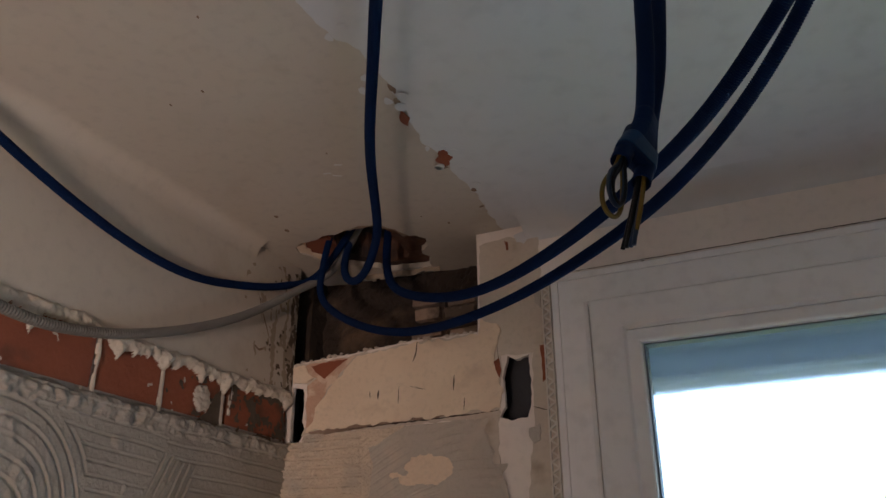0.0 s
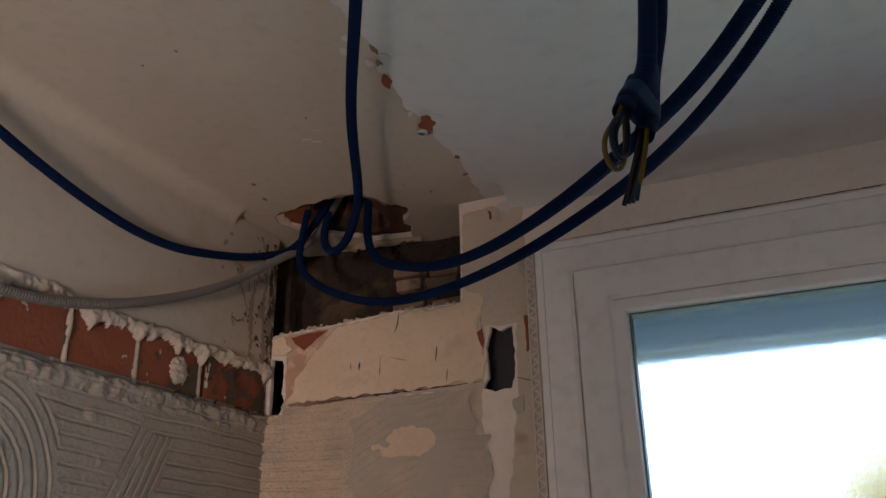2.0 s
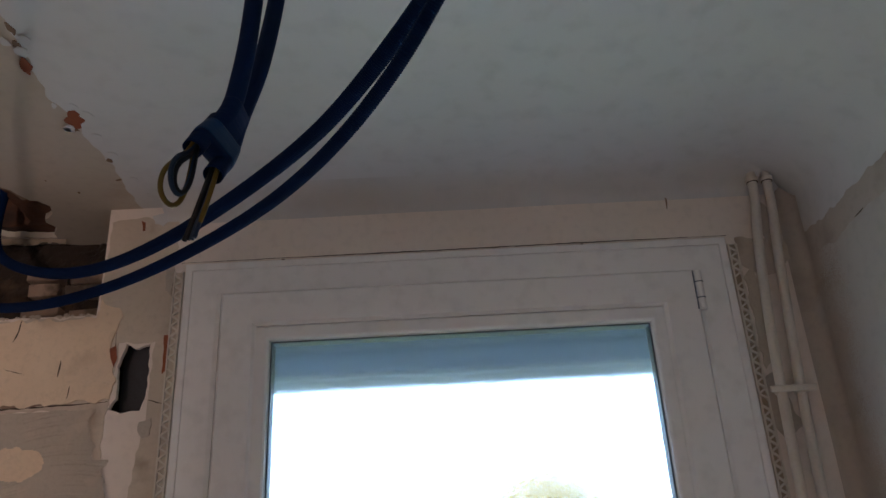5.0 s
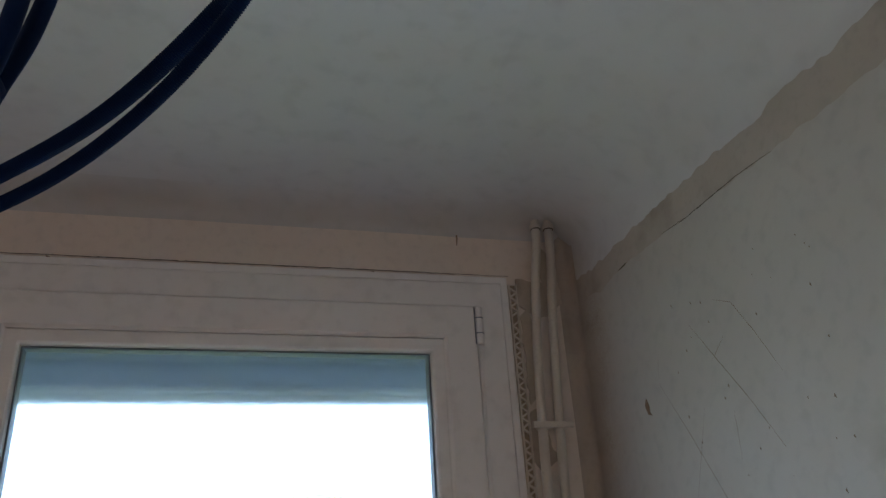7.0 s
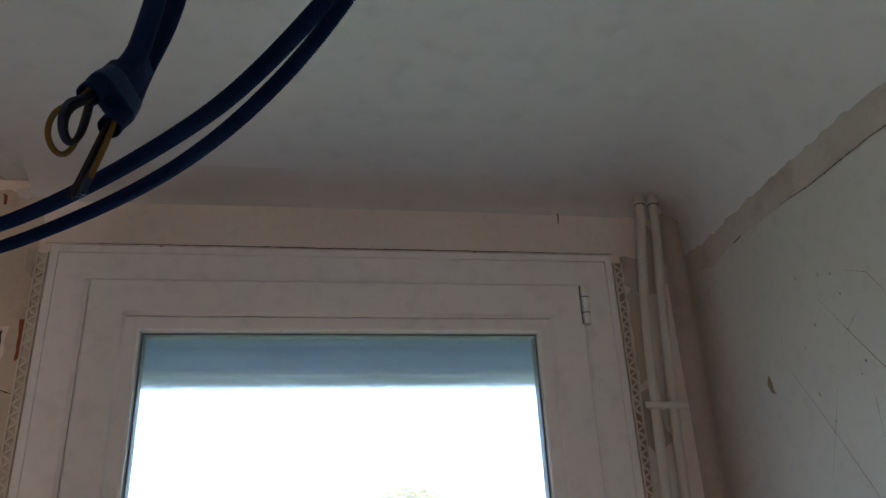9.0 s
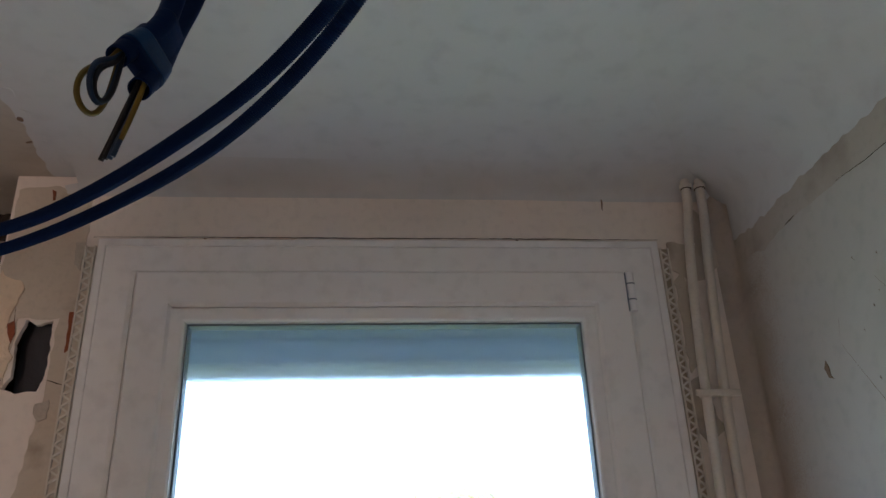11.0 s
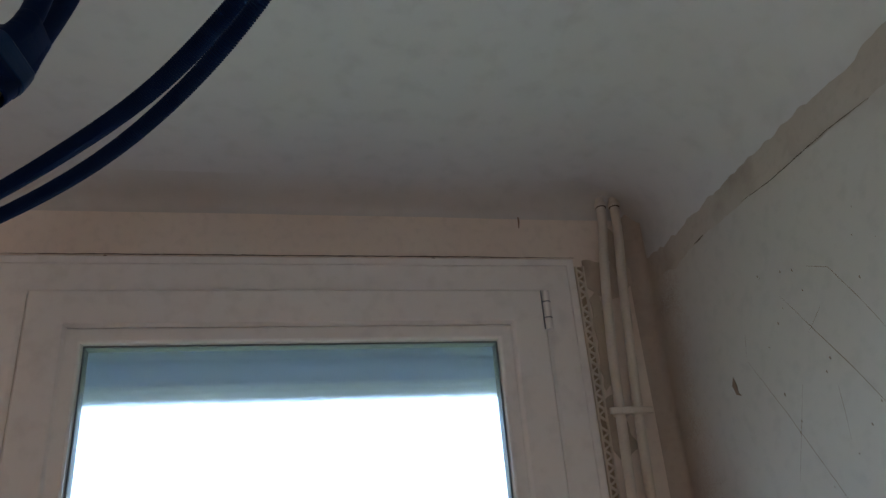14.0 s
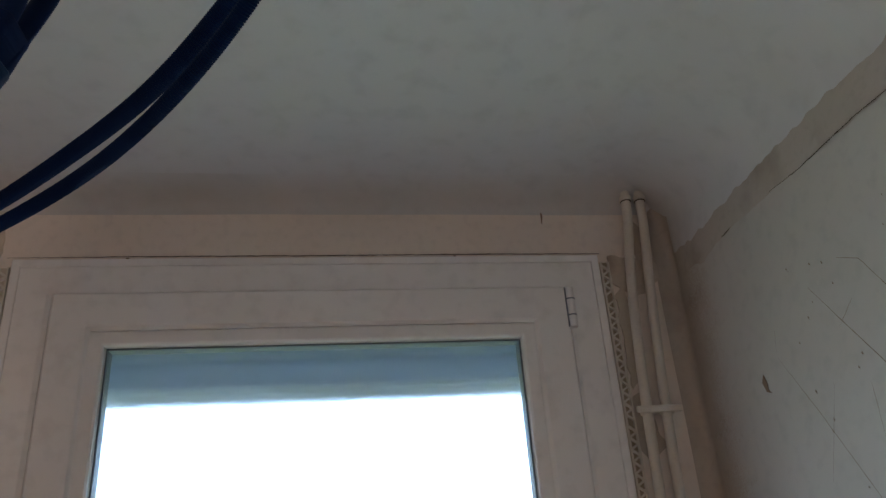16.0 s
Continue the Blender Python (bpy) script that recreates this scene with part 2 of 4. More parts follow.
def spline(ctrl, n):
    """Points along a smooth clamped cubic curve."""
    ctrl = np.array(ctrl, float)
    k = len(ctrl)
    kn = np.concatenate([[0] * 3, np.linspace(0, 1, k - 2), [1] * 3])
    u = np.linspace(0, 1 - 1e-9, n)
    bas = [((kn[i] <= u) & (u < kn[i + 1])).astype(float) for i in range(k + 3)]
    for deg in (1, 2, 3):
        nxt = []
        for i in range(k + 3 - deg):
            a = (u - kn[i]) / (kn[i + deg] - kn[i]) * bas[i] if kn[i + deg] > kn[i] else 0 * u
            b = (kn[i + deg + 1] - u) / (kn[i + deg + 1] - kn[i + 1]) * bas[i + 1] if kn[i + deg + 1] > kn[i + 1] else 0 * u
            nxt.append(a + b)
        bas = nxt
    return [Vector(p) for p in np.array(bas[:k]).T @ ctrl]


def tube(ctrl, radius, pitch=0.0, ridge=0.0, sides=14, n=60, curved=True, bore=0.0):
    """A tube along a curve; with pitch, a corrugated one. bore: open end with that inner radius."""
    pts = spline(ctrl, 400) if curved else [Vector(p) for p in ctrl]
    s = [0.0]
    for a, b in zip(pts, pts[1:]):
        s.append(s[-1] + (b - a).length)
    total = s[-1]
    if pitch:
        steps = max(2, int(total / pitch) * 4)
    else:
        steps = n
    xs = np.linspace(0, total, steps + 1)
    arr = np.array([list(p) for p in pts])
    line = np.stack([np.interp(xs, s, arr[:, k]) for k in range(3)], 1)
    bm = bmesh.new()
    rings = []
    side = None
    for i, p in enumerate(line):
        tan = Vector(line[min(i + 1, steps)] - line[max(i - 1, 0)]).normalized()
        if side is None:
            side = tan.orthogonal().normalized()
        side = (side - tan * side.dot(tan)).normalized()
        up = tan.cross(side)
        r = radius - (ridge if pitch and i % 4 in (2, 3) else 0.0)
        rings.append([bm.verts.new(Vector(p) + (side * math.cos(a) + up * math.sin(a)) * r) for a in (2 * math.pi * j / sides for j in range(sides))])
    if bore:
        tan = Vector(line[0] - line[1]).normalized()
        c0 = Vector(line[0])
        inner = [bm.verts.new(c0 + (v.co - c0) * (bore / radius)) for v in rings[0]]
        deep = [bm.verts.new(v.co - tan * 0.03) for v in inner]
        rings = [deep, inner] + rings
    for a, b in zip(rings, rings[1:]):
        for j in range(sides):
            bm.faces.new((a[j], a[(j + 1) % sides], b[(j + 1) % sides], b[j]))
    bm.faces.new(rings[0][::-1])
    bm.faces.new(rings[-1])
    return bm


def ribbon(points, width, place, lift=0.0006):
    """A thin crack or scratch drawn on a wall, tapering at both ends."""
    bm = bmesh.new()
    pts = [Vector(p) for p in points]
    fine = []
    for a, b in zip(pts, pts[1:]):
        k = max(2, int((b - a).length / 0.006))
        fine += [a.lerp(b, j / k) for j in range(k)]
    fine.append(pts[-1])
    rows = []
    for i, p in enumerate(fine):
        d = (fine[min(i + 1, len(fine) - 1)] - fine[max(i - 1, 0)]).normalized()
        nrm = Vector((-d.y, d.x))
        w = width * (0.35 + 0.65 * math.sin(math.pi * i / (len(fine) - 1))) * (0.6 + 0.8 * random.random())
        q = p + nrm * random.uniform(-1, 1) * width * 0.3
        rows.append([bm.verts.new(place(*(q + nrm * w / 2), -lift)), bm.verts.new(place(*(q - nrm * w / 2), -lift))])
    for a, b in zip(rows, rows[1:]):
        bm.faces.new((a[0], a[1], b[1], b[0]))
    return bm


def blobs(spots, squash=(1, 1, 1), seed=1):
    """Lumps of mortar pressed together, one mesh."""
    bm = bmesh.new()
    for i, (p, r) in enumerate(spots):
        res = bmesh.ops.create_icosphere(bm, subdivisions=2, radius=1.0)
        for v in res["verts"]:
            k = 1 + 0.45 * noise.noise(v.co * 1.7 + Vector((i * 3.1, seed, 0))) + 0.2 * noise.noise(v.co * 4.1 + Vector((0, i * 2.3, seed)))
            v.co = Vector(p) + Vector((v.co.x * squash[0], v.co.y * squash[1], v.co.z * squash[2])) * r * k
    return bm


def relief(u0, u1, v0, v1, step, place, height, keep=None):
    """A skin of small quads whose height above the wall follows a function of the place."""
    nu, nv = int(round((u1 - u0) / step)), int(round((v1 - v0) / step))
    us, vs = np.linspace(u0, u1, nu + 1), np.linspace(v0, v1, nv + 1)
    verts = [place(u, v, -height(u, v)) for v in vs for u in us]
    faces = []
    for j in range(nv):
        for i in range(nu):
            if keep and not keep((us[i] + us[i + 1]) / 2, (vs[j] + vs[j + 1]) / 2):
                continue
            a = j * (nu + 1) + i
            faces.append((a, a + 1, a + nu + 2, a + nu + 1))
    bm = bmesh.new()
    bv = [bm.verts.new(v) for v in verts]
    for f in faces:
        bm.faces.new([bv[k] for k in f])
    bmesh.ops.delete(bm, geom=[v for v in bm.verts if not v.link_faces], context="VERTS")
    return bm


def n2(u, v, f, s=0.0):
    return noise.noise(Vector((u * f, v * f, s)))


# ---- room ----
RX, CZ, BY = 1.39, 2.5, -2.3      # right wall, ceiling, back wall
WX0, WX1, WZ0, WZ1 = 0.478, 1.281, 1.05, 2.40   # window frame

# window wall with the window opening, the duct opening and two chased slots
duct_edge = [(0.353, 2.499), (0.354, 2.40), (0.352, 2.328), (0.24, 2.330), (0.12, 2.322), (0.02, 2.318), (-0.03, 2.314)]
slot_a = rough_loop([(0.402, 2.284), (0.413, 2.276), (0.424, 2.277), (0.436, 2.280), (0.438, 2.24), (0.435, 2.20), (0.430, 2.186), (0.405, 2.183), (0.386, 2.190), (0.394, 2.205), (0.392, 2.25)], 0.004, 0.0022, 2, 120)
slot_b = rough_loop([(0.003, 2.276), (0.024, 2.272), (0.028, 2.25), (0.026, 2.215), (0.034, 2.197), (0.022, 2.180), (0.010, 2.176), (0.003, 2.185)], 0.004, 0.002, 3, 120)
wall = mesh_ob("wall_north", slab([[(-0.25, 0), (RX + 0.25, 0), (RX + 0.25, 2.499)] + duct_edge + [(-0.031, 2.30), (-0.25, 2.30)],
                                   [(WX0, WZ0), (WX1, WZ0), (WX1, WZ1), (WX0, WZ1)], slot_a, slot_b], on_window_wall, 0.008), M_LINTEL)
tagged(wall, "stripped plaster window wall with a broken duct opening and chased slots", "wall", kind="structure")
outer = mesh_ob("wall_outer_leaf", slab([[(-0.25, 0), (RX + 0.25, 0), (RX + 0.25, 2.9), (-0.25, 2.9)],
                                         [(WX0 - 0.01, WZ0 - 0.01), (WX1 + 0.01, WZ0 - 0.01), (WX1 + 0.01, 2.34), (WX0 - 0.01, 2.34)]],
                                        lambda u, v, d: (u, 0.20 + d, v), 0.12), M_RENDER)
tagged(outer, "pale rendered outer leaf of the window wall", "wall", kind="structure")
for nm, lo, hi in (("reveal_west", (WX0 - 0.024, 0.009, WZ0 - 0.1), (WX0 - 0.011, 0.2, 2.49)), ("reveal_east", (WX1 + 0.011, 0.009, WZ0 - 0.1), (WX1 + 0.06, 0.2, 2.49)),
                   ("reveal_sill", (WX0 - 0.06, 0.009, WZ0 - 0.2), (WX1 + 0.06, 0.2, WZ0 - 0.011)), ("reveal_head", (WX0 - 0.011, 0.009, 2.402), (WX1 + 0.011, 0.2, 2.49))):
    tagged(mesh_ob(nm, boxed(lo, hi), M_RENDER), "masonry reveal round the window", "wall", kind="structure")

# cavity behind duct opening and slots
void = thing("duct_cavity", "sooty masonry cavity behind the broken opening, shade painted in", "cavity", kind="structure")
# cavity faces carry their shade in the colour, along with the dirt
part("cavity_back", relief(-0.05, 0.47, 2.1, 2.75, 0.007, lambda u, v, d: (u, 0.095 + 0.11 * max(0.0, u) + d, v), lambda u, v: 0.012 * n2(u, v, 22) + 0.007 * n2(u, v, 60) + 0.004 * n2(u, v, 130)), M_SOOT_SHADE, void)
bm = relief(0.055, 0.240, 2.470, 2.499, 0.0025, lambda u, v, d: (u, 0.078 + 0.12 * (u - 0.1) - d * 1.0, v), lambda u, v: 0.004 * n2(u, v, 40, 3) + 0.003 * n2(u, v, 90, 5), lambda u, v: v > 2.489 + 0.010 * n2(u, 0, 30, 7) + 0.006 * n2(u, v, 90, 8))
part("plaster_edge", bm, M_STAIN, void, "plaster remains under the broken ceiling")
part("cavity_floor", relief(-0.05, 0.37, 0.0, 0.16, 0.01, lambda u, v, d: (u, 0.02 + v, 2.312 - d), lambda u, v: 0.006 * n2(u, v, 40)), M_SOOT_SHADE, void)
part("cavity_side", boxed((0.362, 0.051, 2.30), (0.376, 0.2, 2.75)), M_SOOT_SHADE, void)
part("cavity_side", boxed((-0.05, 0.051, 2.30), (-0.005, 0.2, 2.75)), M_SOOT_SHADE, void)
# slot backs: shade put into a dark grey colour
part("slot_back", boxed((0.377, 0.055, 2.1), (0.4535, 0.075, 2.31)), M_SLOT_SHADE, void, "grey slot back, darkened for shade")
part("slot_back", boxed((-0.03, 0.12, 2.1), (0.06, 0.133, 2.30)), M_SLOT_SHADE, void, "grey slot back, darkened for shade")
for i, (x, z, w, h) in enumerate(((0.184, 2.427, 0.054, 0.022), (0.246, 2.425, 0.058, 0.022), (0.186, 2.402, 0.051, 0.021), (0.244, 2.400, 0.060, 0.021), (0.182, 2.366, 0.060, 0.016), (0.250, 2.366, 0.058, 0.016))):
    bm = boxed((x, 0.094 + 0.004 * (i % 3) + 0.012 * (i % 2), z), (x + w, 0.14, z + h), 0.003)
    for v in bm.verts:
        v.co += Vector((n2(v.co.x, v.co.z, 70, i), n2(v.co.x, v.co.z, 80, i + 5), n2(v.co.x, v.co.z, 75, i + 9))) * 0.004
    part("brick", bm, M_PALEBRICK, void)

# added boxes, out of view, that stop sky light leaking into the cavity
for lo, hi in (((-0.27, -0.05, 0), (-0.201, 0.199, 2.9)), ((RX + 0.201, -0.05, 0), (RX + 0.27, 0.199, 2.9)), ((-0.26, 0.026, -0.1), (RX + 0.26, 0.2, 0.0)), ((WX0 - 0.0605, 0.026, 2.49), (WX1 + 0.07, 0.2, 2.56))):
    tagged(mesh_ob("cavity_end", boxed(lo, hi), M_BLOCKER), "added unseen box that keeps sky light out of the wall cavity", "wall", kind="structure")

# left wall: plaster above, a row of bare bricks, combed adhesive below
lw = mesh_ob("wall_west", slab([rough_loop([(0.0, 2.262), (0.0, 2.499), (-2.3, 2.499), (-2.3, 2.262)], 0.012, 0.0)], on_left_wall, 0.2), M_CEIL_OLD)
tagged(lw, "old beige plaster wall with mould streaks under the ceiling", "wall", kind="structure")
lb = mesh_ob("wall_west_base", boxed((-0.2, BY, 0), (-0.012, 0.0, 2.262)), M_MORTAR)
tagged(lb, "bare masonry wall behind tile adhesive", "wall", kind="structure")
for i, (a, b) in enumerate(((-0.158, -0.006), (-0.292, -0.176), (-0.406, -0.300), (-0.62, -0.416), (-0.83, -0.63), (-1.05, -0.84))):
    bm = boxed((-0.016, a, 2.168), (-0.0045, b, 2.262), 0.0015)
    bmesh.ops.subdivide_edges(bm, edges=bm.edges, cuts=3, use_grid_fill=True)
    for v in bm.verts:
        v.co.x += 0.0015 * n2(v.co.y, v.co.z, 50, i)
    part("brick", bm, M_BRICK, lb)


def comb_left(u, v):
    """Trowel strokes on the left wall: a fan of arcs, a slanted sheaf and long level strokes."""
    c = math.hypot(u + 0.528, v - 2.018)
    left = -0.318 + (v - 2.047) * 0.456
    wob = 0.0022 * n2(u, v, 14, 3)
    wide, deep, ok = 0.085, 0.0042, 1.0
    if c < 0.142 + 0.02 * n2(u, v, 12, 2):
        ph, wide, deep = (c + wob * 1.5 + 0.10 * (u + 0.528)) / 0.0205, 0.12, 0.0030
    elif v < 2.118 + 0.008 * n2(u, v, 20, 6) and left < u < left + 0.074 + 0.016 * n2(u, v, 15, 8):
        ph, wide = ((u - left) * 0.91 + wob * 0.4) / 0.0118, 0.13
    elif u < left:
        ph = (v + 0.06 * u + wob) / 0.0175
        ok = 1.0 if v < 2.135 else 0.5
    else:
        ph = (v + 0.02 * u + wob + 0.004) / 0.0190
        ok = 0.45 + 1.6 * max(0.0, 0.40 + n2(u * 0.5, v * 3, 14, 11))
    f = ph - math.floor(ph)
    fade = min(1.0, max(0.0, ok * (0.95 + 1.1 * n2(u, v, 11, 5))))
    groove = max(0.0, 1 - abs(f - 0.5) / wide) ** 0.7
    lip = max(0.0, 1 - abs(f - 0.5 - wide * 1.5) / (wide * 0.8))
    h = 0.0075 - deep * groove * fade + 0.0016 * lip * fade + 0.0010 * n2(u, v, 24, 2) + 0.0003 * n2(u, v, 120, 4)
    lump = n2(u, v, 21, 41) + 0.5 * n2(u, v, 60, 42) - 0.52
    if lump > 0:
        h += 0.010 * lump * (1 + 0.6 * n2(u, v, 160, 43))
    edge = (2.178 + 0.004 * n2(u, 0, 35, 8) - v) / 0.020
    if edge < 1.4:
        h += 0.0060 * max(0.0, 1 - abs(edge - 0.5)) + 0.0055 * n2(u, v, 60, 6) + 0.0032 * n2(u, v, 140, 7)
    if edge < 0.15:
        h -= 0.006 * (0.15 - edge) / 0.15
    return max(0.0002, h)


adh = mesh_ob("adhesive_west", relief(-0.70, -0.003, 1.90, 2.184, 0.0014, lambda u, v, d: (-0.004 - d, u, v), comb_left), M_ADH, smooth=True)
tagged(adh, "grey combed tile adhesive with trowel ridges on the wall", "adhesive", kind="structure")
adl = mesh_ob("adhesive_west_rest", boxed((-0.012, BY, 0.0), (0.001, -0.002, 1.90)), M_ADH)
tagged(adl, "grey tile adhesive lower down the wall", "adhesive", kind="structure")
adl2 = mesh_ob("adhesive_west_far", boxed((-0.012, BY, 1.90), (0.001, -0.70, 2.18)), M_ADH)
tagged(adl2, "grey tile adhesive along the wall", "adhesive", kind="structure")

rnd = random.Random(5)


def smear(name, u0, u1, v0, v1, field, thick, place, material, label, seed, step=0.0016, base=0.0):
    """A ragged, lumpy coat: there where field(u, v) > 0, thicker inside."""
    def height(u, v):
        f = max(0.0, field(u, v))
        return base + thick * math.sqrt(min(1.0, f)) * (1 + 0.55 * n2(u, v, 62, seed) + 0.16 * n2(u, v, 200, seed + 3))
    ob = mesh_ob(name, relief(u0, u1, v0, v1, step, place, height, lambda u, v: field(u, v) > -0.03), material, smooth=True)
    return tagged(ob, label, "mortar", kind="structure")


def fringe_field(u, v):
    u0, u = u, u + 0.007 * n2(u, v, 55, 21)
    c = 2.256 + 0.006 * n2(u, 0, 18, 2) + (0.006 if u < -0.44 else 0.0)
    w = 0.0095 + 0.005 * n2(u, 0, 45, 3) + 0.004 * n2(u, 0, 110, 4)
    low = max(0.0, n2(u, 0, 38, 9) - 0.10) * 0.040 + max(0.0, n2(u, 0, 90, 5)) * 0.007
    d = v - c
    return 1 - abs(d / (w if d > 0 else w + low)) ** 2 + 0.45 * n2(u0, v, 85, 6) + 0.25 * n2(u0, v, 190, 6)


smear("mortar_fringe", -0.75, -0.002, 2.205, 2.285, fringe_field, 0.0095, lambda u, v, d: (-0.003 + d * -1.0, u, v), M_MORTAR, "lumpy pale mortar edge over the bare bricks", 2)
for c, w, lo in ((-0.411, 0.0045, 2.170), (-0.296, 0.0042, 2.172), (-0.171, 0.0065, 2.176), (-0.152, 0.0035, 2.20)):
    smear("mortar_joint", c - 0.02, c + 0.02, 2.165, 2.262, lambda u, v: (1 - ((u - c - 0.002 * n2(0, v, 40, c)) / (w * (0.75 + 0.5 * n2(0, v, 60, c * 9)))) ** 2) if v > lo else -1, 0.0032, lambda u, v, d: (-0.0045 - d, u, v), M_MORTAR, "pale mortar dripping down a brick joint", 4, 0.0015)
smear("mortar_patch", -0.25, -0.172, 2.178, 2.25, lambda u, v: 1 - ((u + 0.214) / 0.019) ** 2 - ((v - 2.212) / 0.020) ** 2 + 0.9 * n2(u, v, 70, 3) + 0.5 * n2(u, v, 160, 5), 0.006, lambda u, v, d: (-0.004 - d, u, v), M_MORTAR, "rough mortar patch smeared on a brick", 8, 0.0018)
part("dark_stain", slab([rough_loop([(-0.222, 2.178), (-0.200, 2.196), (-0.188, 2.225), (-0.176, 2.232), (-0.172, 2.182)], 0.005, 0.003, 4)], lambda u, v, d: (-0.0028 + d, u, v), 0.001), M_MOULD, lb)

# right wall: stained plaster with a paler painted skim up to a torn edge
rw = mesh_ob("wall_east", boxed((RX + 0.002, BY, 0), (RX + 0.2, 0.0, 2.499)), M_CORNER)
tagged(rw, "brown-stained plaster wall under the ceiling", "wall", kind="structure")
edge = [(-0.034, 2.345), (-0.060, 2.352), (-0.085, 2.348), (-0.10, 2.343), (-0.127, 2.349), (-0.21, 2.352), (-0.30, 2.349), (-0.40, 2.346), (-0.49, 2.341), (-0.7, 2.338), (-2.299, 2.33)]
low = [(-2.299, 0.001), (-0.028, 0.001), (-0.030, 2.2)]
top_edge = [q for a, b in zip(edge, edge[1:]) for q in rough_loop([a, b], 0.007, 0.0035, 6)[: max(1, int((Vector(b) - Vector(a)).length / 0.007))]] + [Vector(edge[-1])]
skim = mesh_ob("wall_east_skim", slab([top_edge + [Vector(p) for p in low]], lambda u, v, d: (RX + d, u, v), 0.003), M_WALLR)
tagged(skim, "grey painted skim coat with scratches and a torn top edge", "wall", kind="structure")
for pts, w in (([(-0.28, 2.3515), (-0.34, 2.3465), (-0.44, 2.346), (-0.50, 2.341)], 0.0011), ([(-0.16, 2.352), (-0.185, 2.354)], 0.0015),
               ([(-0.355, 2.235), (-0.385, 2.221), (-0.414, 2.176), (-0.44, 2.13)], 0.0011), ([(-0.30, 2.225), (-0.345, 2.165), (-0.385, 2.112), (-0.42, 2.06)], 0.0016),
               ([(-0.215, 2.175), (-0.265, 2.10), (-0.318, 2.014), (-0.34, 1.97)], 0.0012), ([(-0.300, 2.125), (-0.278, 2.08), (-0.255, 2.034)], 0.0008),
               ([(-0.352, 2.112), (-0.351, 2.085), (-0.349, 2.059)], 0.0009), ([(-0.215, 2.18), (-0.222, 2.205)], 0.0008), ([(-0.33, 2.17), (-0.36, 2.19)], 0.0008)):
    part("scratch", ribbon(pts, w * (1.0 if pts[0][1] > 2.3 else 0.55), on_right_wall), M_CRACK if pts[0][1] > 2.3 else M_DIRT, skim)
for i in range(34):
    u, v = -rnd.uniform(0.26, 0.52), rnd.uniform(2.0, 2.26)
    r = rnd.uniform(0.0006, 0.0022)
    part("fleck", slab([rough_loop([(u, v), (u + r, v + r), (u + r * 0.4, v + 2 * r)], 0.002, 0.0008, i)], lambda a, b, d: (RX - 0.0006 + d, a, b), 0.0005), M_DIRT, skim)
part("chip", slab([rough_loop([(-0.186, 2.142), (-0.176, 2.146), (-0.172, 2.158), (-0.178, 2.166), (-0.182, 2.156), (-0.181, 2.147)], 0.003, 0.001, 3)], lambda a, b, d: (RX - 0.0007 + d, a, b), 0.0006), M_DIRT, skim, "small chipped hole in the paint")

# floor; added back wall opening and hall, unseen, that shape the warm fill light
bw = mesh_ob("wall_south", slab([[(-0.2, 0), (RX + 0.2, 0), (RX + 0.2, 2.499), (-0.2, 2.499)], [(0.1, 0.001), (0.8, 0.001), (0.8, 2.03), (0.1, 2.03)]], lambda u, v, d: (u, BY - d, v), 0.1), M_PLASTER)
tagged(bw, "unseen plaster back wall with a doorway added to shape the light", "wall", kind="structure")
tagged(mesh_ob("hall_wall", boxed((-1.0, -3.6, 0), (2.4, -3.5, 2.5)), M_CREAM), "added unseen cream wall of the hall behind the doorway", "wall", kind="structure")
tagged(mesh_ob("floor", boxed((-1.0, -3.5, -0.1), (2.4, 0.05, 0.0)), M_FLOOR), "bare grey screed floor", "floor", kind="structure")
for lo, hi in (((-1.1, -3.5, 0), (-1.0, BY - 0.1, 2.5)), ((2.4, -3.5, 0), (2.5, BY - 0.1, 2.5))):
    tagged(mesh_ob("hall_side_wall", boxed(lo, hi), M_CREAM), "added unseen cream side wall of the hall", "wall", kind="structure")

# ceiling: old plaster with a torn hole, a bare clay layer over it, and a newer skim coat
torn = [(0.046, -0.085), (0.040, -0.060), (0.047, -0.040), (0.060, -0.009), (0.085, 0.012), (0.105, 0.034), (0.135, 0.060), (0.148, 0.078), (0.212, 0.087), (0.226, 0.090), (0.240, 0.053), (0.238, 0.022), (0.258, 0.004), (0.269, -0.022), (0.262, -0.040), (0.246, -0.042), (0.240, -0.080), (0.215, -0.106), (0.190, -0.112), (0.163, -0.106), (0.138, -0.101), (0.115, -0.104), (0.092, -0.096), (0.070, -0.098)]
inner = [(0.108, -0.055), (0.104, -0.015), (0.118, 0.020), (0.135, 0.052), (0.160, 0.065), (0.192, 0.060), (0.206, 0.030), (0.212, -0.020), (0.218, -0.050), (0.205, -0.085), (0.165, -0.092), (0.130, -0.088)]


def ragged_line(points, step, amp, seed, freq=60.0):
    """An open ragged line through the points."""
    out = []
    for a, b in zip(points, points[1:]):
        k = max(1, int((Vector(b) - Vector(a)).length / step))
        out += rough_loop([a, b], step, amp, seed, freq)[:k]
    return out + [Vector(points[-1])]


ce = mesh_ob("ceiling", slab([[(-0.2, -2.4), (RX + 0.2, -2.4), (RX + 0.2, 0.19), (-0.2, 0.19)], ragged_line(torn + torn[:1], 0.005, 0.006, 11)[:-1]], on_ceiling, 0.010), M_CEIL_OLD)
tagged(ce, "old beige painted ceiling with a torn hole at the corner", "ceiling", kind="structure")
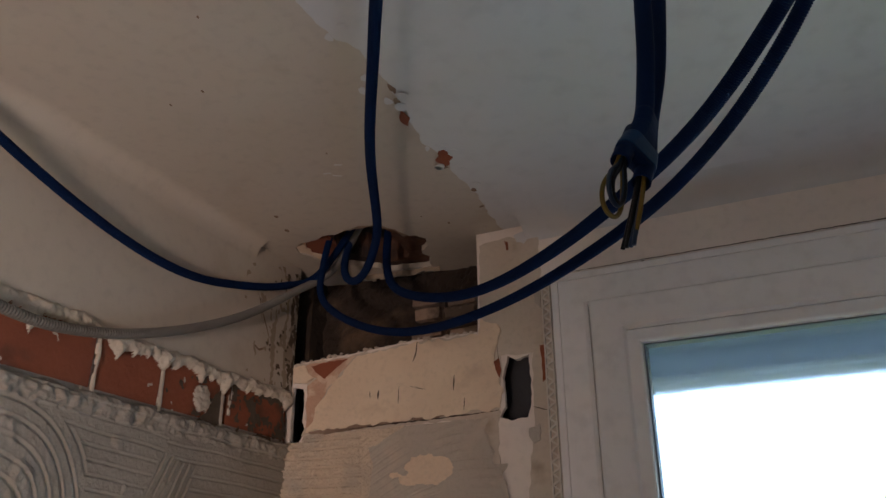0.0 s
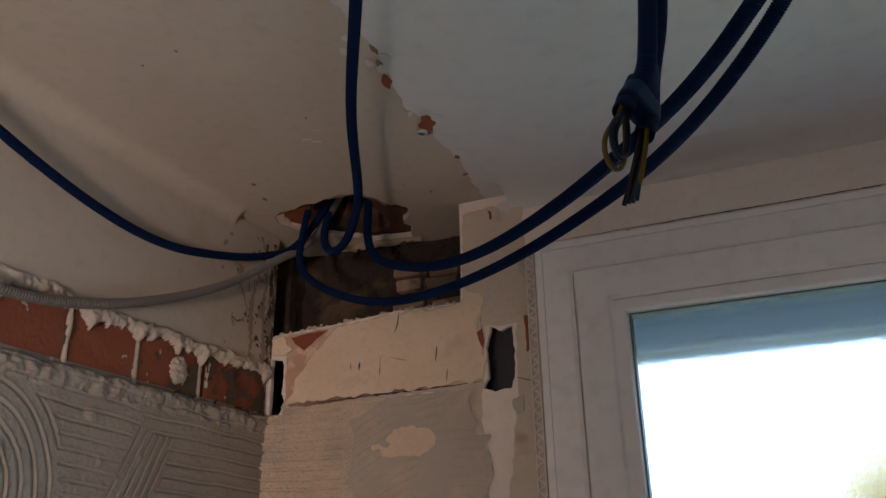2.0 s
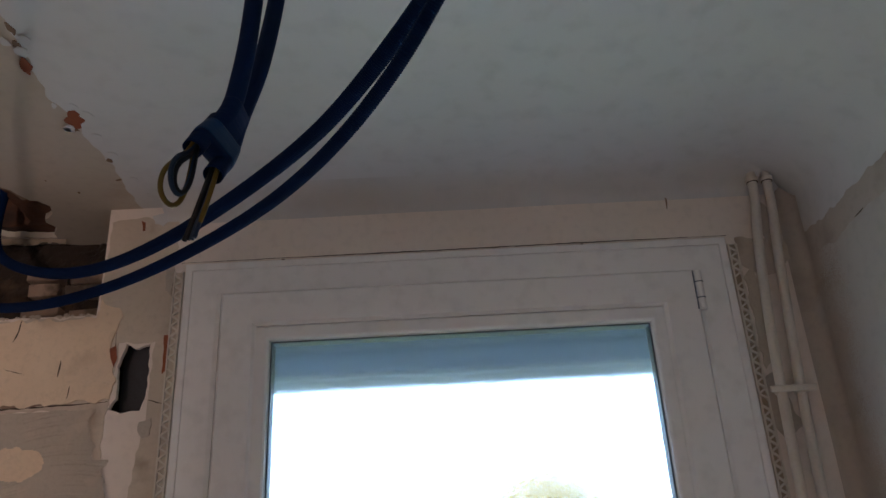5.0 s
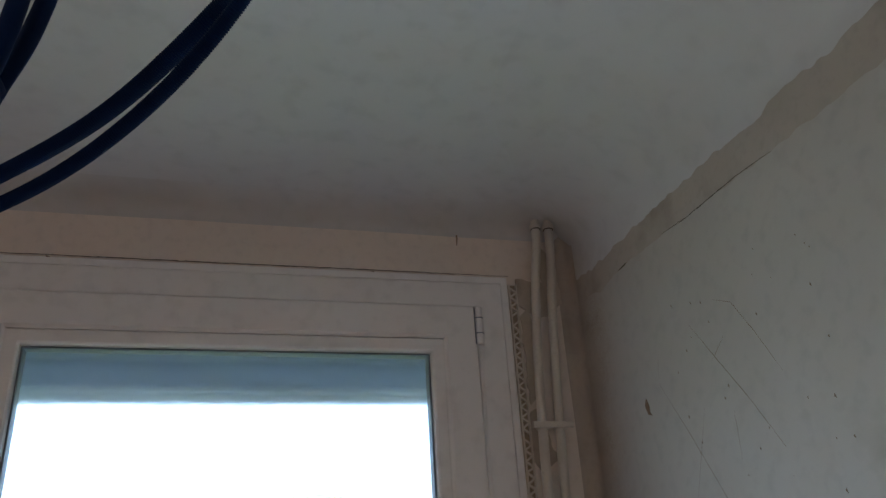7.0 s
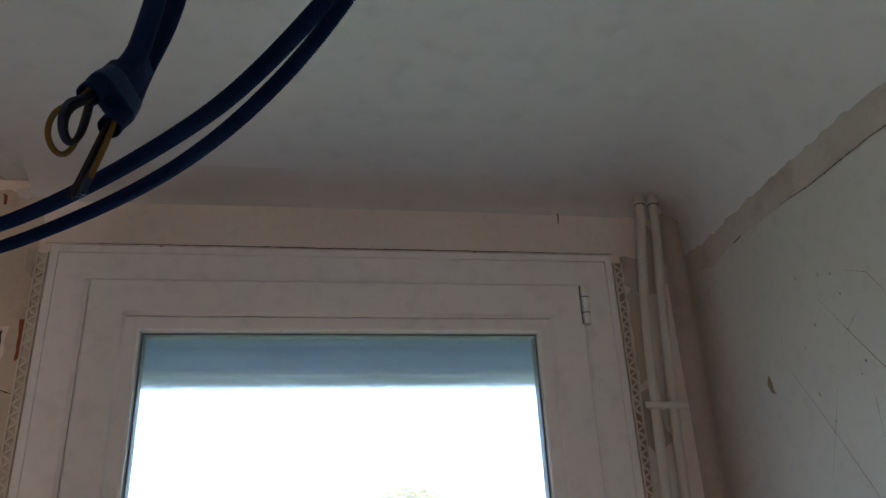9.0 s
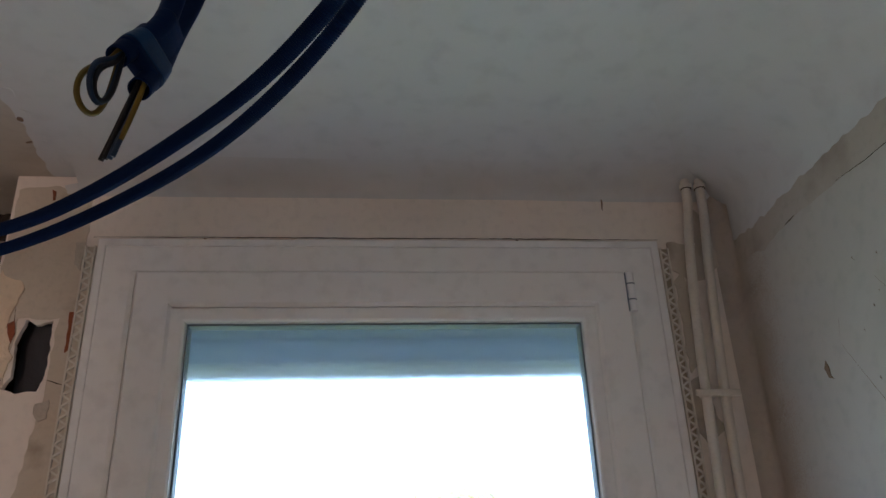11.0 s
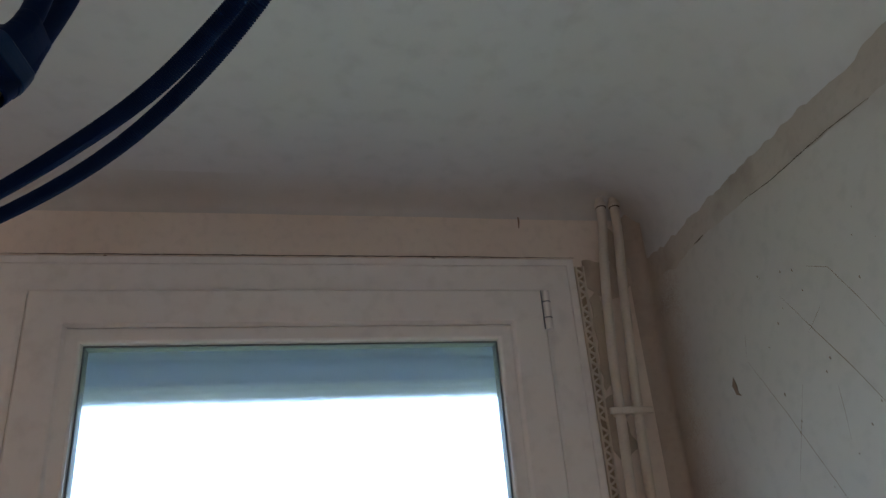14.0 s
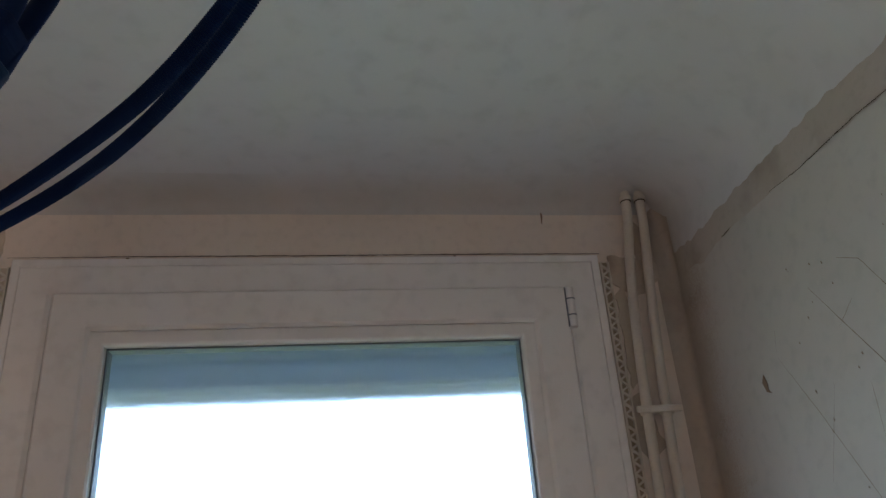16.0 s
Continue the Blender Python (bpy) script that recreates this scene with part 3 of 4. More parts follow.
# clay coloured darker than the bare tile to give the hole its shade
cl = mesh_ob("ceiling_clay", slab([[(-0.2, -2.4), (RX + 0.2, -2.4), (RX + 0.2, 0.19), (-0.2, 0.19)], ragged_line(inner + inner[:1], 0.006, 0.008, 12)[:-1]], lambda u, v, d: (u, v, CZ + 0.0105 + d + 0.008 * max(0.0, n2(u, v, 25, 4))), 0.05), M_CLAY_SHADE)
tagged(cl, "bare terracotta blocks above the torn ceiling plaster, darkened for shade", "ceiling", kind="structure")
for nm, lp, z, mt, lab in (("broken_tile", [(0.058, -0.078), (0.056, -0.045), (0.072, -0.014), (0.100, -0.010), (0.108, -0.045), (0.112, -0.085), (0.080, -0.090)], 0.0065, M_BRICK, "bare terracotta beside the hole"),
                           ("plaster_rim", [(0.036, -0.090), (0.036, -0.050), (0.052, -0.004), (0.074, 0.006), (0.066, -0.014), (0.057, -0.040), (0.058, -0.066), (0.066, -0.086)], 0.0025, M_CREAM, "pale broken plaster rim"),
                           ("plaster_rim", [(0.130, -0.106), (0.165, -0.112), (0.215, -0.110), (0.250, -0.080), (0.252, -0.040), (0.236, -0.038), (0.228, -0.072), (0.205, -0.096), (0.165, -0.099)], 0.0035, M_DUSTY, "brown broken plaster rim")):
    part(nm, slab([rough_loop(lp, 0.005, 0.005, 13, 80)], lambda u, v, d: (u, v, CZ + z + d), 0.006), mt, ce, lab)
# slab closing the void; the blackness of the hole is painted on it
tagged(mesh_ob("ceiling_void", boxed((-0.2, -2.4, 2.72), (RX + 0.2, 0.32, 2.9)), M_SOOT_SHADE), "slab above the ceiling, coloured dark for the hole's shade", "ceiling", kind="structure")
# lid of the added hall, never in view
tagged(mesh_ob("hall_ceiling", boxed((-1.1, -3.6, 2.5), (2.5, -2.401, 2.6)), M_CREAM), "added unseen plain hall ceiling", "ceiling", kind="structure")
# added light stops at both ends of the ceiling void
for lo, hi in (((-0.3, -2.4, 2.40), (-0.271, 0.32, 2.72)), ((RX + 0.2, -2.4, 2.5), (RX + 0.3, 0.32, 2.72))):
    tagged(mesh_ob("void_side", boxed(lo, hi), M_BLOCKER), "added unseen box that keeps sky light out of the ceiling void", "wall", kind="structure")
line = [(0.405, -0.004), (0.400, -0.05), (0.409, -0.10), (0.412, -0.15), (0.405, -0.20), (0.414, -0.25), (0.403, -0.30), (0.414, -0.36), (0.422, -0.43), (0.424, -0.50), (0.405, -0.56), (0.41, -0.62), (0.42, -1.0), (0.42, -2.29)]
ragged = [q for a, b in zip(line, line[1:]) for q in rough_loop([a, b], 0.006, 0.006, 9)[: max(1, int((Vector(b) - Vector(a)).length / 0.006))]] + [Vector(line[-1])]
sk = mesh_ob("ceiling_skim", slab([ragged + [Vector((RX, -2.29)), Vector((RX, -0.004))]], lambda u, v, d: (u, v, CZ - 0.0022 + d), 0.0025), M_CEIL)
tagged(sk, "smooth grey-white ceiling skim coat with a ragged peeling edge", "ceiling", kind="structure")

# soft plaster coves where walls and ceiling meet
def cove(name, a, b, ox, oz, radius, material, label, skirt=None, wide=lambda d: 1.0):
    """A rounded fillet between two faces from a to b; radius(d) along it; skirt: the ragged height to which its coat runs down the wall."""
    bm = bmesh.new()
    rows = []
    a, b = Vector(a), Vector(b)
    k, m = (420, 14) if skirt else (80, 10)
    for i in range(k + 1):
        s = (i / k) ** 1.6
        p = a.lerp(b, s)
        rr = radius(s * (b - a).length) * (1 + 0.05 * noise.noise(p * 5))
        rx = rr * wide(s * (b - a).length)
        c = p + Vector(ox) * rx + Vector(oz) * rr
        row = [c - Vector(ox) * rx * math.cos(t) - Vector(oz) * rr * math.sin(t) for t in (j / m * math.pi / 2 for j in range(m + 1))]
        if skirt:
            row.insert(0, Vector((p.x, p.y, min(row[0].z - 0.001, skirt + 0.007 * noise.noise(p * 22) + 0.005 * noise.noise(p * 70)))))
        rows.append([bm.verts.new(q) for q in row])
    for q, w in zip(rows, rows[1:]):
        for j in range(len(q) - 1):
            bm.faces.new((q[j], q[j + 1], w[j + 1], w[j]))
    return tagged(mesh_ob(name, bm, material, smooth=True), label, "plaster", kind="structure")


cove("cove_north", (0.44, -0.0002, CZ - 0.0023), (RX, -0.0002, CZ - 0.0023), (0, -1, 0), (0, 0, -1), lambda d: 0.030, M_COVE, "soft rounded plaster joint over the window", wide=lambda d: 2.2)
cove("cove_east", (RX + 0.0012, -0.0002, CZ - 0.0023), (RX + 0.0012, -2.29, CZ - 0.0023), (-1, 0, 0), (0, 0, -1), lambda d: 0.055 + 0.040 * min(1.0, d / 0.30), M_COVE, "wide rounded plaster cove along the wall with a ragged lower edge", 2.390, lambda d: 1.1 + 1.5 * min(1.0, d / 0.35))
cove("cove_corner", (RX - 0.0005, 0.0005, 0.01), (RX - 0.0005, 0.0005, 2.49), (-1, 0, 0), (0, -1, 0), lambda d: 0.026, M_CORNER, "brown rounded plaster corner beside the pipes")
cove("cove_west", (0.0005, -0.13, CZ - 0.0003), (0.0005, -2.29, CZ - 0.0003), (1, 0, 0), (0, 0, -1), lambda d: 0.030, M_CEIL_OLD, "soft rounded plaster joint along the wall")

for i, (x, y, r) in enumerate(((0.215, -0.515, 0.0016), (0.160, -0.51, 0.0013), (0.09, -0.20, 0.0030), (0.075, -0.15, 0.0036), (0.30, -0.62, 0.0012), (0.27, -0.33, 0.0015), (0.33, -0.06, 0.0018), (0.30, -0.10, 0.0012))):
    lp = [(x + r * math.cos(a), y + 1.5 * r * math.sin(a)) for a in (k * math.pi / 4 for k in range(8))]
    part("fly_spot", slab([rough_loop(lp, 0.002, 0.0012, i, 200)], lambda u, v, d: (u, v, CZ - 0.0006 + d), 0.0005), M_DIRT, ce)
for i, (x, y, q) in enumerate(((0.262, -0.300, 0.4), (0.245, -0.275, 0.6), (0.235, -0.285, 0.2))):
    part("paint_nick", slab([rough_loop([(x, y), (x + 0.012, y + 0.012 * q), (x + 0.011, y + 0.012 * q + 0.0016), (x, y + 0.002)], 0.003, 0.0008, i, 150)], lambda u, v, d: (u, v, CZ - 0.0008 + d), 0.0007), M_CEIL, ce)

# bare red patches along the peeling edge
for i, (x, y, lx, ly, tilt) in enumerate(((0.412, -0.252, 0.010, 0.021, 0.3), (0.409, -0.362, 0.006, 0.016, 0.3), (0.418, -0.395, 0.004, 0.012, 0.2), (0.424, -0.425, 0.003, 0.012, 0.1), (0.416, -0.152, 0.004, 0.005, 0), (0.405, -0.096, 0.005, 0.002, 0), (0.402, -0.228, 0.006, 0.003, 0.2))):
    lp = [(x + lx * math.cos(a) - tilt * ly * math.sin(a), y + ly * math.sin(a)) for a in (k * math.pi / 5 for k in range(10))]
    part("bare_patch", slab([rough_loop(lp, 0.004, 0.005, i + 20, 90)], lambda u, v, d: (u, v, CZ - 0.0030 + d), 0.0006), M_BRICK if i in (0, 1) else M_DIRT, sk, "bare red-brown patch where plaster has come off")
for i in range(16):
    y = -rnd.uniform(0.02, 0.55)
    x = 0.41 + rnd.uniform(-0.022, 0.022)
    s = rnd.uniform(0.003, 0.008)
    lp = [(x + s * math.cos(a), y + 1.4 * s * math.sin(a)) for a in (k * math.pi / 4 for k in range(8))]
    part("paint_flake", slab([rough_loop(lp, 0.003, 0.004, i + 40, 110)], lambda u, v, d: (u, v, CZ - 0.0040 + d), 0.0008), M_CEIL, sk, "curling white paint flake")

# cream plaster on the window wall beside the window
def layer(name, loop, lift, depth, material, label, seed, step=0.006, amp=0.004, freq=60):
    ob = mesh_ob(name, slab([rough_loop(loop, step, amp, seed, freq)], lambda u, v, d: (u, -lift + d, v), depth), material)
    ob.parent = wall
    ob["label"] = label
    return ob


base_l = layer("plaster_coat", [(0.002, 2.316), (0.12, 2.318), (0.24, 2.326), (0.356, 2.324), (0.358, 2.40), (0.358, 2.478), (0.40, 2.482), (0.462, 2.476), (0.462, 1.9), (0.40, 1.9), (0.441, 2.18), (0.442, 2.282), (0.42, 2.281), (0.391, 2.287), (0.386, 2.192), (0.383, 2.196), (0.385, 1.9), (0.34, 1.9), (0.34, 2.19), (0.03, 2.192), (0.034, 2.21), (0.032, 2.28), (0.003, 2.282)], 0.0012, 0.0012, M_PLASTER, "old beige plaster coat", 30, 0.005, 0.0045)
layer("clay_patch", [(0.010, 2.312), (0.07, 2.314), (0.13, 2.316), (0.10, 2.29), (0.075, 2.265), (0.055, 2.235), (0.050, 2.205), (0.036, 2.205), (0.033, 2.245), (0.034, 2.274), (0.050, 2.286), (0.030, 2.302)], 0.0022, 0.0015, M_SALMON, "salmon plaster scraped down towards the clay", 31)
layer("clay_chip", [(0.040, 2.309), (0.075, 2.312), (0.112, 2.3135), (0.090, 2.300), (0.066, 2.283), (0.056, 2.290)], 0.0030, 0.0008, M_BRICK, "chip of bare terracotta", 35, 0.004, 0.003, 90)
layer("undercut", [(0.042, 2.196), (0.10, 2.2005), (0.20, 2.2015), (0.30, 2.2025), (0.30, 2.199), (0.20, 2.1955), (0.12, 2.192), (0.050, 2.188)], 0.0024, 0.0010, M_DUSTY, "brown edge under the broken plaster coat", 36, 0.005, 0.003, 70)
layer("cream_coat", [(0.135, 2.316), (0.24, 2.324), (0.352, 2.322), (0.360, 2.35), (0.392, 2.33), (0.380, 2.27), (0.392, 2.235), (0.386, 2.202), (0.25, 2.200), (0.12, 2.199), (0.038, 2.197), (0.052, 2.215), (0.062, 2.245), (0.085, 2.27), (0.105, 2.29)], 0.0040, 0.0030, M_CREAM, "cream plaster coat with a broken lower edge", 32, 0.004, 0.006, 80)
layer("cream_chip", [(0.004, 2.310), (0.024, 2.312), (0.034, 2.298), (0.046, 2.288), (0.032, 2.280), (0.005, 2.283)], 0.0050, 0.004, M_CREAM, "loose cream plaster chip at the corner", 33, 0.004, 0.003, 90)
for i, lp in enumerate(([(0.380, 2.276), (0.388, 2.280), (0.392, 2.262), (0.388, 2.248), (0.382, 2.262)], [(0.455, 2.292), (0.461, 2.292), (0.463, 2.24), (0.457, 2.236)], [(0.404, 2.476), (0.409, 2.474), (0.411, 2.460), (0.407, 2.460)])):
    layer("clay_chip", lp, 0.0046 if i == 0 else 0.0022, 0.0008, M_BRICK, "chip of bare terracotta", 50 + i, 0.004, 0.0015, 100)
layer("paint_flake", [(0.42, 2.484), (0.44, 2.486), (0.447, 2.474), (0.436, 2.466), (0.424, 2.472)], 0.0030, 0.0012, M_CEIL, "curled flake of white paint", 55, 0.004, 0.003, 90)
for pts, w in (([(0.247, 2.325), (0.244, 2.308), (0.239, 2.292)], 0.0022), ([(0.176, 2.252), (0.175, 2.238)], 0.003), ([(0.160, 2.252), (0.161, 2.240)], 0.0014), ([(0.214, 2.255), (0.213, 2.226)], 0.0014), ([(0.312, 2.262), (0.311, 2.238)], 0.0018), ([(0.33, 2.224), (0.328, 2.206)], 0.0014), ([(0.232, 2.253), (0.262, 2.244)], 0.0009)):
    part("drip", ribbon(pts, w, on_window_wall, 0.0046), M_CRACK, wall, "dark drip run")
# cracks, and a dark line drawn for the shadow under the cream coat
for pts, w in (([(0.386, 2.300), (0.387, 2.27), (0.386, 2.24)], 0.0012), ([(0.385, 2.200), (0.33, 2.198), (0.25, 2.1965), (0.19, 2.1955), (0.10, 2.193)], 0.0022), ([(0.44, 2.20), (0.455, 2.195), (0.462, 2.193)], 0.0012)):
    part("crack", ribbon(pts, w, on_window_wall, 0.0024), M_CRACK, wall)


def comb_front(u, v):
    """Level trowel strokes near the corner, a smooth skim with faint curved lines towards the window."""
    near = u < 0.150 + 0.008 * n2(0, v, 40, 4)
    ph = (v + 0.02 * u + 0.002 * n2(u, v, 12, 4)) / 0.0152 if near else (v - 0.10 * math.sin((u - 0.1) * 6.5)) / 0.0135
    f = ph - math.floor(ph)
    wide = 0.085
    fade = min(1.0, max(0.0, (1.15 if near else 0.18) + 0.9 * n2(u, v, 18, 9)))
    groove = max(0.0, 1 - abs(f - 0.5) / wide) ** 0.7
    h = (0.0068 if near else 0.0058) - 0.0060 * groove * fade + 0.0028 * max(0.0, 1 - abs(f - 0.63) / 0.07) * fade + 0.0009 * n2(u, v, 26, 3) + 0.0003 * n2(u, v, 110, 3)
    if u < 0.05:
        h += 0.006 * (1 - u / 0.05) * (0.6 + 1.2 * n2(u, v, 55, 1) + 0.6 * n2(u, v, 130, 1))
    if v > 2.170:
        h += 0.0018 * n2(u, v, 45, 12) - 0.0014 * (v - 2.17) / 0.02
    return max(0.0003, h)


def front_keep(u, v):
    side = 0.372 + 0.018 * n2(0, v, 20, 2) + 0.012 * n2(0, v, 55, 2) + (0.02 if v < 2.12 else 0)
    top = 2.190 + 0.004 * n2(u, 0, 30, 5) - (0.012 if u < 0.034 else 0)
    hx, hz = (u - 0.262) / 0.055, (v - 2.118 - 0.1 * (u - 0.262)) / 0.024
    bare = hx * hx + hz * hz + 0.8 * n2(u, v, 30, 7) + 0.4 * n2(u, v, 80, 7) < 0.85
    return u < side and v < top and not bare


def skim_side(u, v):
    return u > 0.165 + 0.03 * n2(u, v, 9, 71) + 0.012 * n2(u, v, 45, 72) + 0.05 * max(0.0, (v - 2.16) / 0.03)


fb = mesh_ob("skim_north", relief(0.0, 0.42, 1.90, 2.197, 0.0015, on_window_wall, comb_front, lambda u, v: front_keep(u, v) and skim_side(u, v)), M_GREY_SKIM, smooth=True)
tagged(fb, "smooth grey adhesive skim beside the window", "adhesive", kind="structure")
fa = mesh_ob("adhesive_north", relief(0.0, 0.42, 1.90, 2.197, 0.0015, on_window_wall, comb_front, lambda u, v: front_keep(u, v) and not skim_side(u, v)), M_ADH_WARM, smooth=True)
tagged(fa, "pale combed tile adhesive with a bare patch beside the window", "adhesive", kind="structure")
tagged(mesh_ob("adhesive_north_rest", boxed((0.0, -0.004, 0.0), (0.46, -0.0005, 1.90)), M_ADH_WARM), "pale tile adhesive lower down", "adhesive", kind="structure")
layer("bare_plaster", [(0.18, 2.16), (0.33, 2.16), (0.33, 2.06), (0.18, 2.06)], 0.0016, 0.0004, M_CREAM, "bare cream plaster behind the adhesive", 60, 0.02, 0.0)

# mould streaks at the west corner
for i, (pts, w) in enumerate((([(-0.060, 2.40), (-0.066, 2.34), (-0.060, 2.275)], 0.012), ([(-0.030, 2.44), (-0.034, 2.36), (-0.026, 2.28)], 0.009), ([(-0.10, 2.385), (-0.085, 2.36), (-0.075, 2.345)], 0.003),
                              ([(-0.12, 2.42), (-0.105, 2.395), (-0.10, 2.37)], 0.0016), ([(-0.115, 2.325), (-0.10, 2.318), (-0.085, 2.325)], 0.004), ([(-0.015, 2.46), (-0.012, 2.37), (-0.014, 2.28)], 0.014))):
    part("mould_streak", ribbon(pts, w, on_left_wall), M_STAIN if i < 2 else M_MOULD if w > 0.01 else M_DIRT, lw, "dark mould streak")

def mould(name, u0, u1, v0, v1, field, material, host, place, label):
    ob = mesh_ob(name, relief(u0, u1, v0, v1, 0.0013, place, lambda u, v: 0.0007, lambda u, v: field(u, v) > 0), material)
    ob.parent = host
    ob["label"] = label
    return ob


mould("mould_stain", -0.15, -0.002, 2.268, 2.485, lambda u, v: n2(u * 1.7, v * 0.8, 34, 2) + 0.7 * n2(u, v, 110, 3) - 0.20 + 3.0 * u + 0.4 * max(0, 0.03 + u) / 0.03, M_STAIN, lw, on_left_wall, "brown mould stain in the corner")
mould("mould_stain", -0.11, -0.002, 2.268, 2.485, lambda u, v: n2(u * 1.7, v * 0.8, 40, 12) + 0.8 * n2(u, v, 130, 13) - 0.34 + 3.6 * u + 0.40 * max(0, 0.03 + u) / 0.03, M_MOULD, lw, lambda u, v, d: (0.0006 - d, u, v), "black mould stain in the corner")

# brown cells that thin out away from the corner
mould("brown_wash", -0.125, -0.026, 1.86, 2.352, lambda u, v: 0.9 * n2(u, v, 830, 61) + 0.35 * n2(u, v, 28, 62) + 0.25 * n2(u, v, 9, 63) + (u + 0.068) * 14, M_CORNER, skim, lambda u, v, d: (RX + 0.0003 + d * 0.5, u, v), "brown wash on the paint, denser towards the corner by the pipes")
mould("grime", -0.157, -0.008, 2.176, 2.252, lambda u, v: n2(u, v, 38, 31) + 0.7 * n2(u, v, 120, 33) - 0.02 + 1.2 * (u + 0.06), M_MOULD, lb, lambda u, v, d: (-0.0022 - d, u, v), "black grime on the brick")
mould("grime", -0.292, -0.176, 2.176, 2.252, lambda u, v: n2(u, v, 40, 41) + 0.7 * n2(u, v, 120, 43) - 0.30 + 3.0 * (u + 0.19), M_MOULD, lb, lambda u, v, d: (-0.0022 - d, u, v), "black grime on the brick")
mould("mortar_smudge", -0.66, -0.01, 2.176, 2.25, lambda u, v: n2(u, v * 0.6, 60, 51) + 0.6 * n2(u, v, 150, 53) - 0.80, M_MORTAR, lb, lambda u, v, d: (-0.0018 - d, u, v), "thin pale mortar smudges on the bricks")
spots = [((x, rnd.uniform(-0.002, 0.012), 2.3175 + 0.012 * min(1, x / 0.24) + rnd.uniform(-0.002, 0.003)), rnd.uniform(0.0015, 0.0042)) for x in (rnd.uniform(0.005, 0.35) for _ in range(90))]
tagged(mesh_ob("plaster_crumbs", blobs(spots, (1.2, 1, 0.8), 5), M_PLASTER), "loose plaster crumbs along the broken ledge", "rubble", kind="stuff")

# ---- window ----
win = thing("window_1", "white plastic casement window with obscured glass", "window", kind="structure", at=(0.88, 0.0, WZ0))
SX0, SX1, SZ0, SZ1 = 0.540, 1.221, WZ0 + 0.055, 2.345      # sash
GX0, GX1, GZ0, GZ1 = 0.6115, 1.1490, WZ0 + 0.126, 2.2715      # glass


def ring(x0, x1, z0, z1, profile):
    """Four mitred members; profile: (inset, y) points from the outer edge to the inner."""
    out = []
    cs = [(x0, z0, 1, 1), (x1, z0, -1, 1), (x1, z1, -1, -1), (x0, z1, 1, -1)]
    for i in range(4):
        bm = bmesh.new()
        ends = []
        for x, z, sx, sz in (cs[i], cs[(i + 1) % 4]):
            ends.append([bm.verts.new((x + sx * d, y, z + sz * d)) for d, y in profile])
        n = len(profile)
        for j in range(n):
            bm.faces.new((ends[0][j], ends[0][(j + 1) % n], ends[1][(j + 1) % n], ends[1][j]))
        bm.faces.new(ends[0])
        bm.faces.new(ends[1])
        out.append(bm)
    return out


for bm in ring(WX0, WX1, WZ0, WZ1, [(0, 0.06), (0, -0.003), (0.001, -0.004), (0.0105, -0.004), (0.0115, -0.002), (0.0125, -0.0045), (0.050, -0.0055), (0.056, -0.0035), (0.0565, 0.03), (0.075, 0.03), (0.075, 0.06)]):
    under(part("frame_member", bm, M_PVC, win), win)
for bm in ring(SX0 - 0.003, SX1 + 0.003, SZ0 - 0.003, SZ1 + 0.003, [(0, 0.028), (0, -0.010), (0.002, -0.014), (0.004, -0.0155), (0.048, -0.0165), (0.0515, -0.0135), (0.053, -0.013), (0.053, 0.028)]):
    under(part("sash_member", bm, M_PVC, win), win)
for bm in ring(GX0 - 0.0222, GX1 + 0.0222, GZ0 - 0.0222, GZ1 + 0.0222, [(0, 0.012), (0, -0.0126), (0.0022, -0.0132), (0.0165, -0.0144), (0.0195, -0.0128), (0.0210, -0.0070), (0.0217, 0.012)]):
    under(part("glazing_bead", bm, M_PVC, win), win)
for bm in ring(GX0 - 0.0006, GX1 + 0.0006, GZ0 - 0.0006, GZ1 + 0.0006, [(0, 0.012), (0, -0.0075), (0.0022, -0.0072), (0.0026, 0.012)]):
    under(part("gasket", bm, M_GASKET, win, "dark grey rubber gasket"), win)
pane = under(part("pane", boxed((GX0 - 0.001, -0.0040, GZ0 - 0.001), (GX1 + 0.001, 0.0, GZ1 + 0.001)), M_GLASS, win, "obscured textured glass pane"), win)
pane.visible_shadow = False
hg = under(part("hinge", tube([(1.2265, -0.014, 2.286), (1.2265, -0.014, 2.344)], 0.0058, n=2, curved=False, sides=12), M_PVC, win, "white hinge cover"), win)
under(part("hinge_gap", boxed((1.2188, -0.0172, 2.286), (1.2204, -0.0150, 2.344)), M_GASKET, win, "dark gap beside the hinge"), win)
for z in (2.303, 2.327):
    under(part("hinge_ring", tube([(1.2265, -0.014, z - 0.0008), (1.2265, -0.014, z + 0.0008)], 0.0063, n=2, curved=False, sides=12), M_GASKET, win), win)
for x in (0.622, 1.069):
    under(part("screw_cap", blobs([((x, -0.001, 2.3995), 0.003)]), M_DIRT, win, "small dirt spot on the joint"), win)
part("stain_run", ribbon([(1.205, 2.474), (1.2046, 2.462), (1.2052, 2.452)], 0.003, on_window_wall, 0.0008), M_DIRT, wall, "small brown run on the lintel")
part("joint_gap", ribbon([(0.47, 2.4034), (0.62, 2.4037), (0.88, 2.4034), (1.07, 2.4038), (1.285, 2.4032)], 0.0014, on_window_wall, 0.0011), M_CRACK, wall, "dirty sealant gap over the window frame")

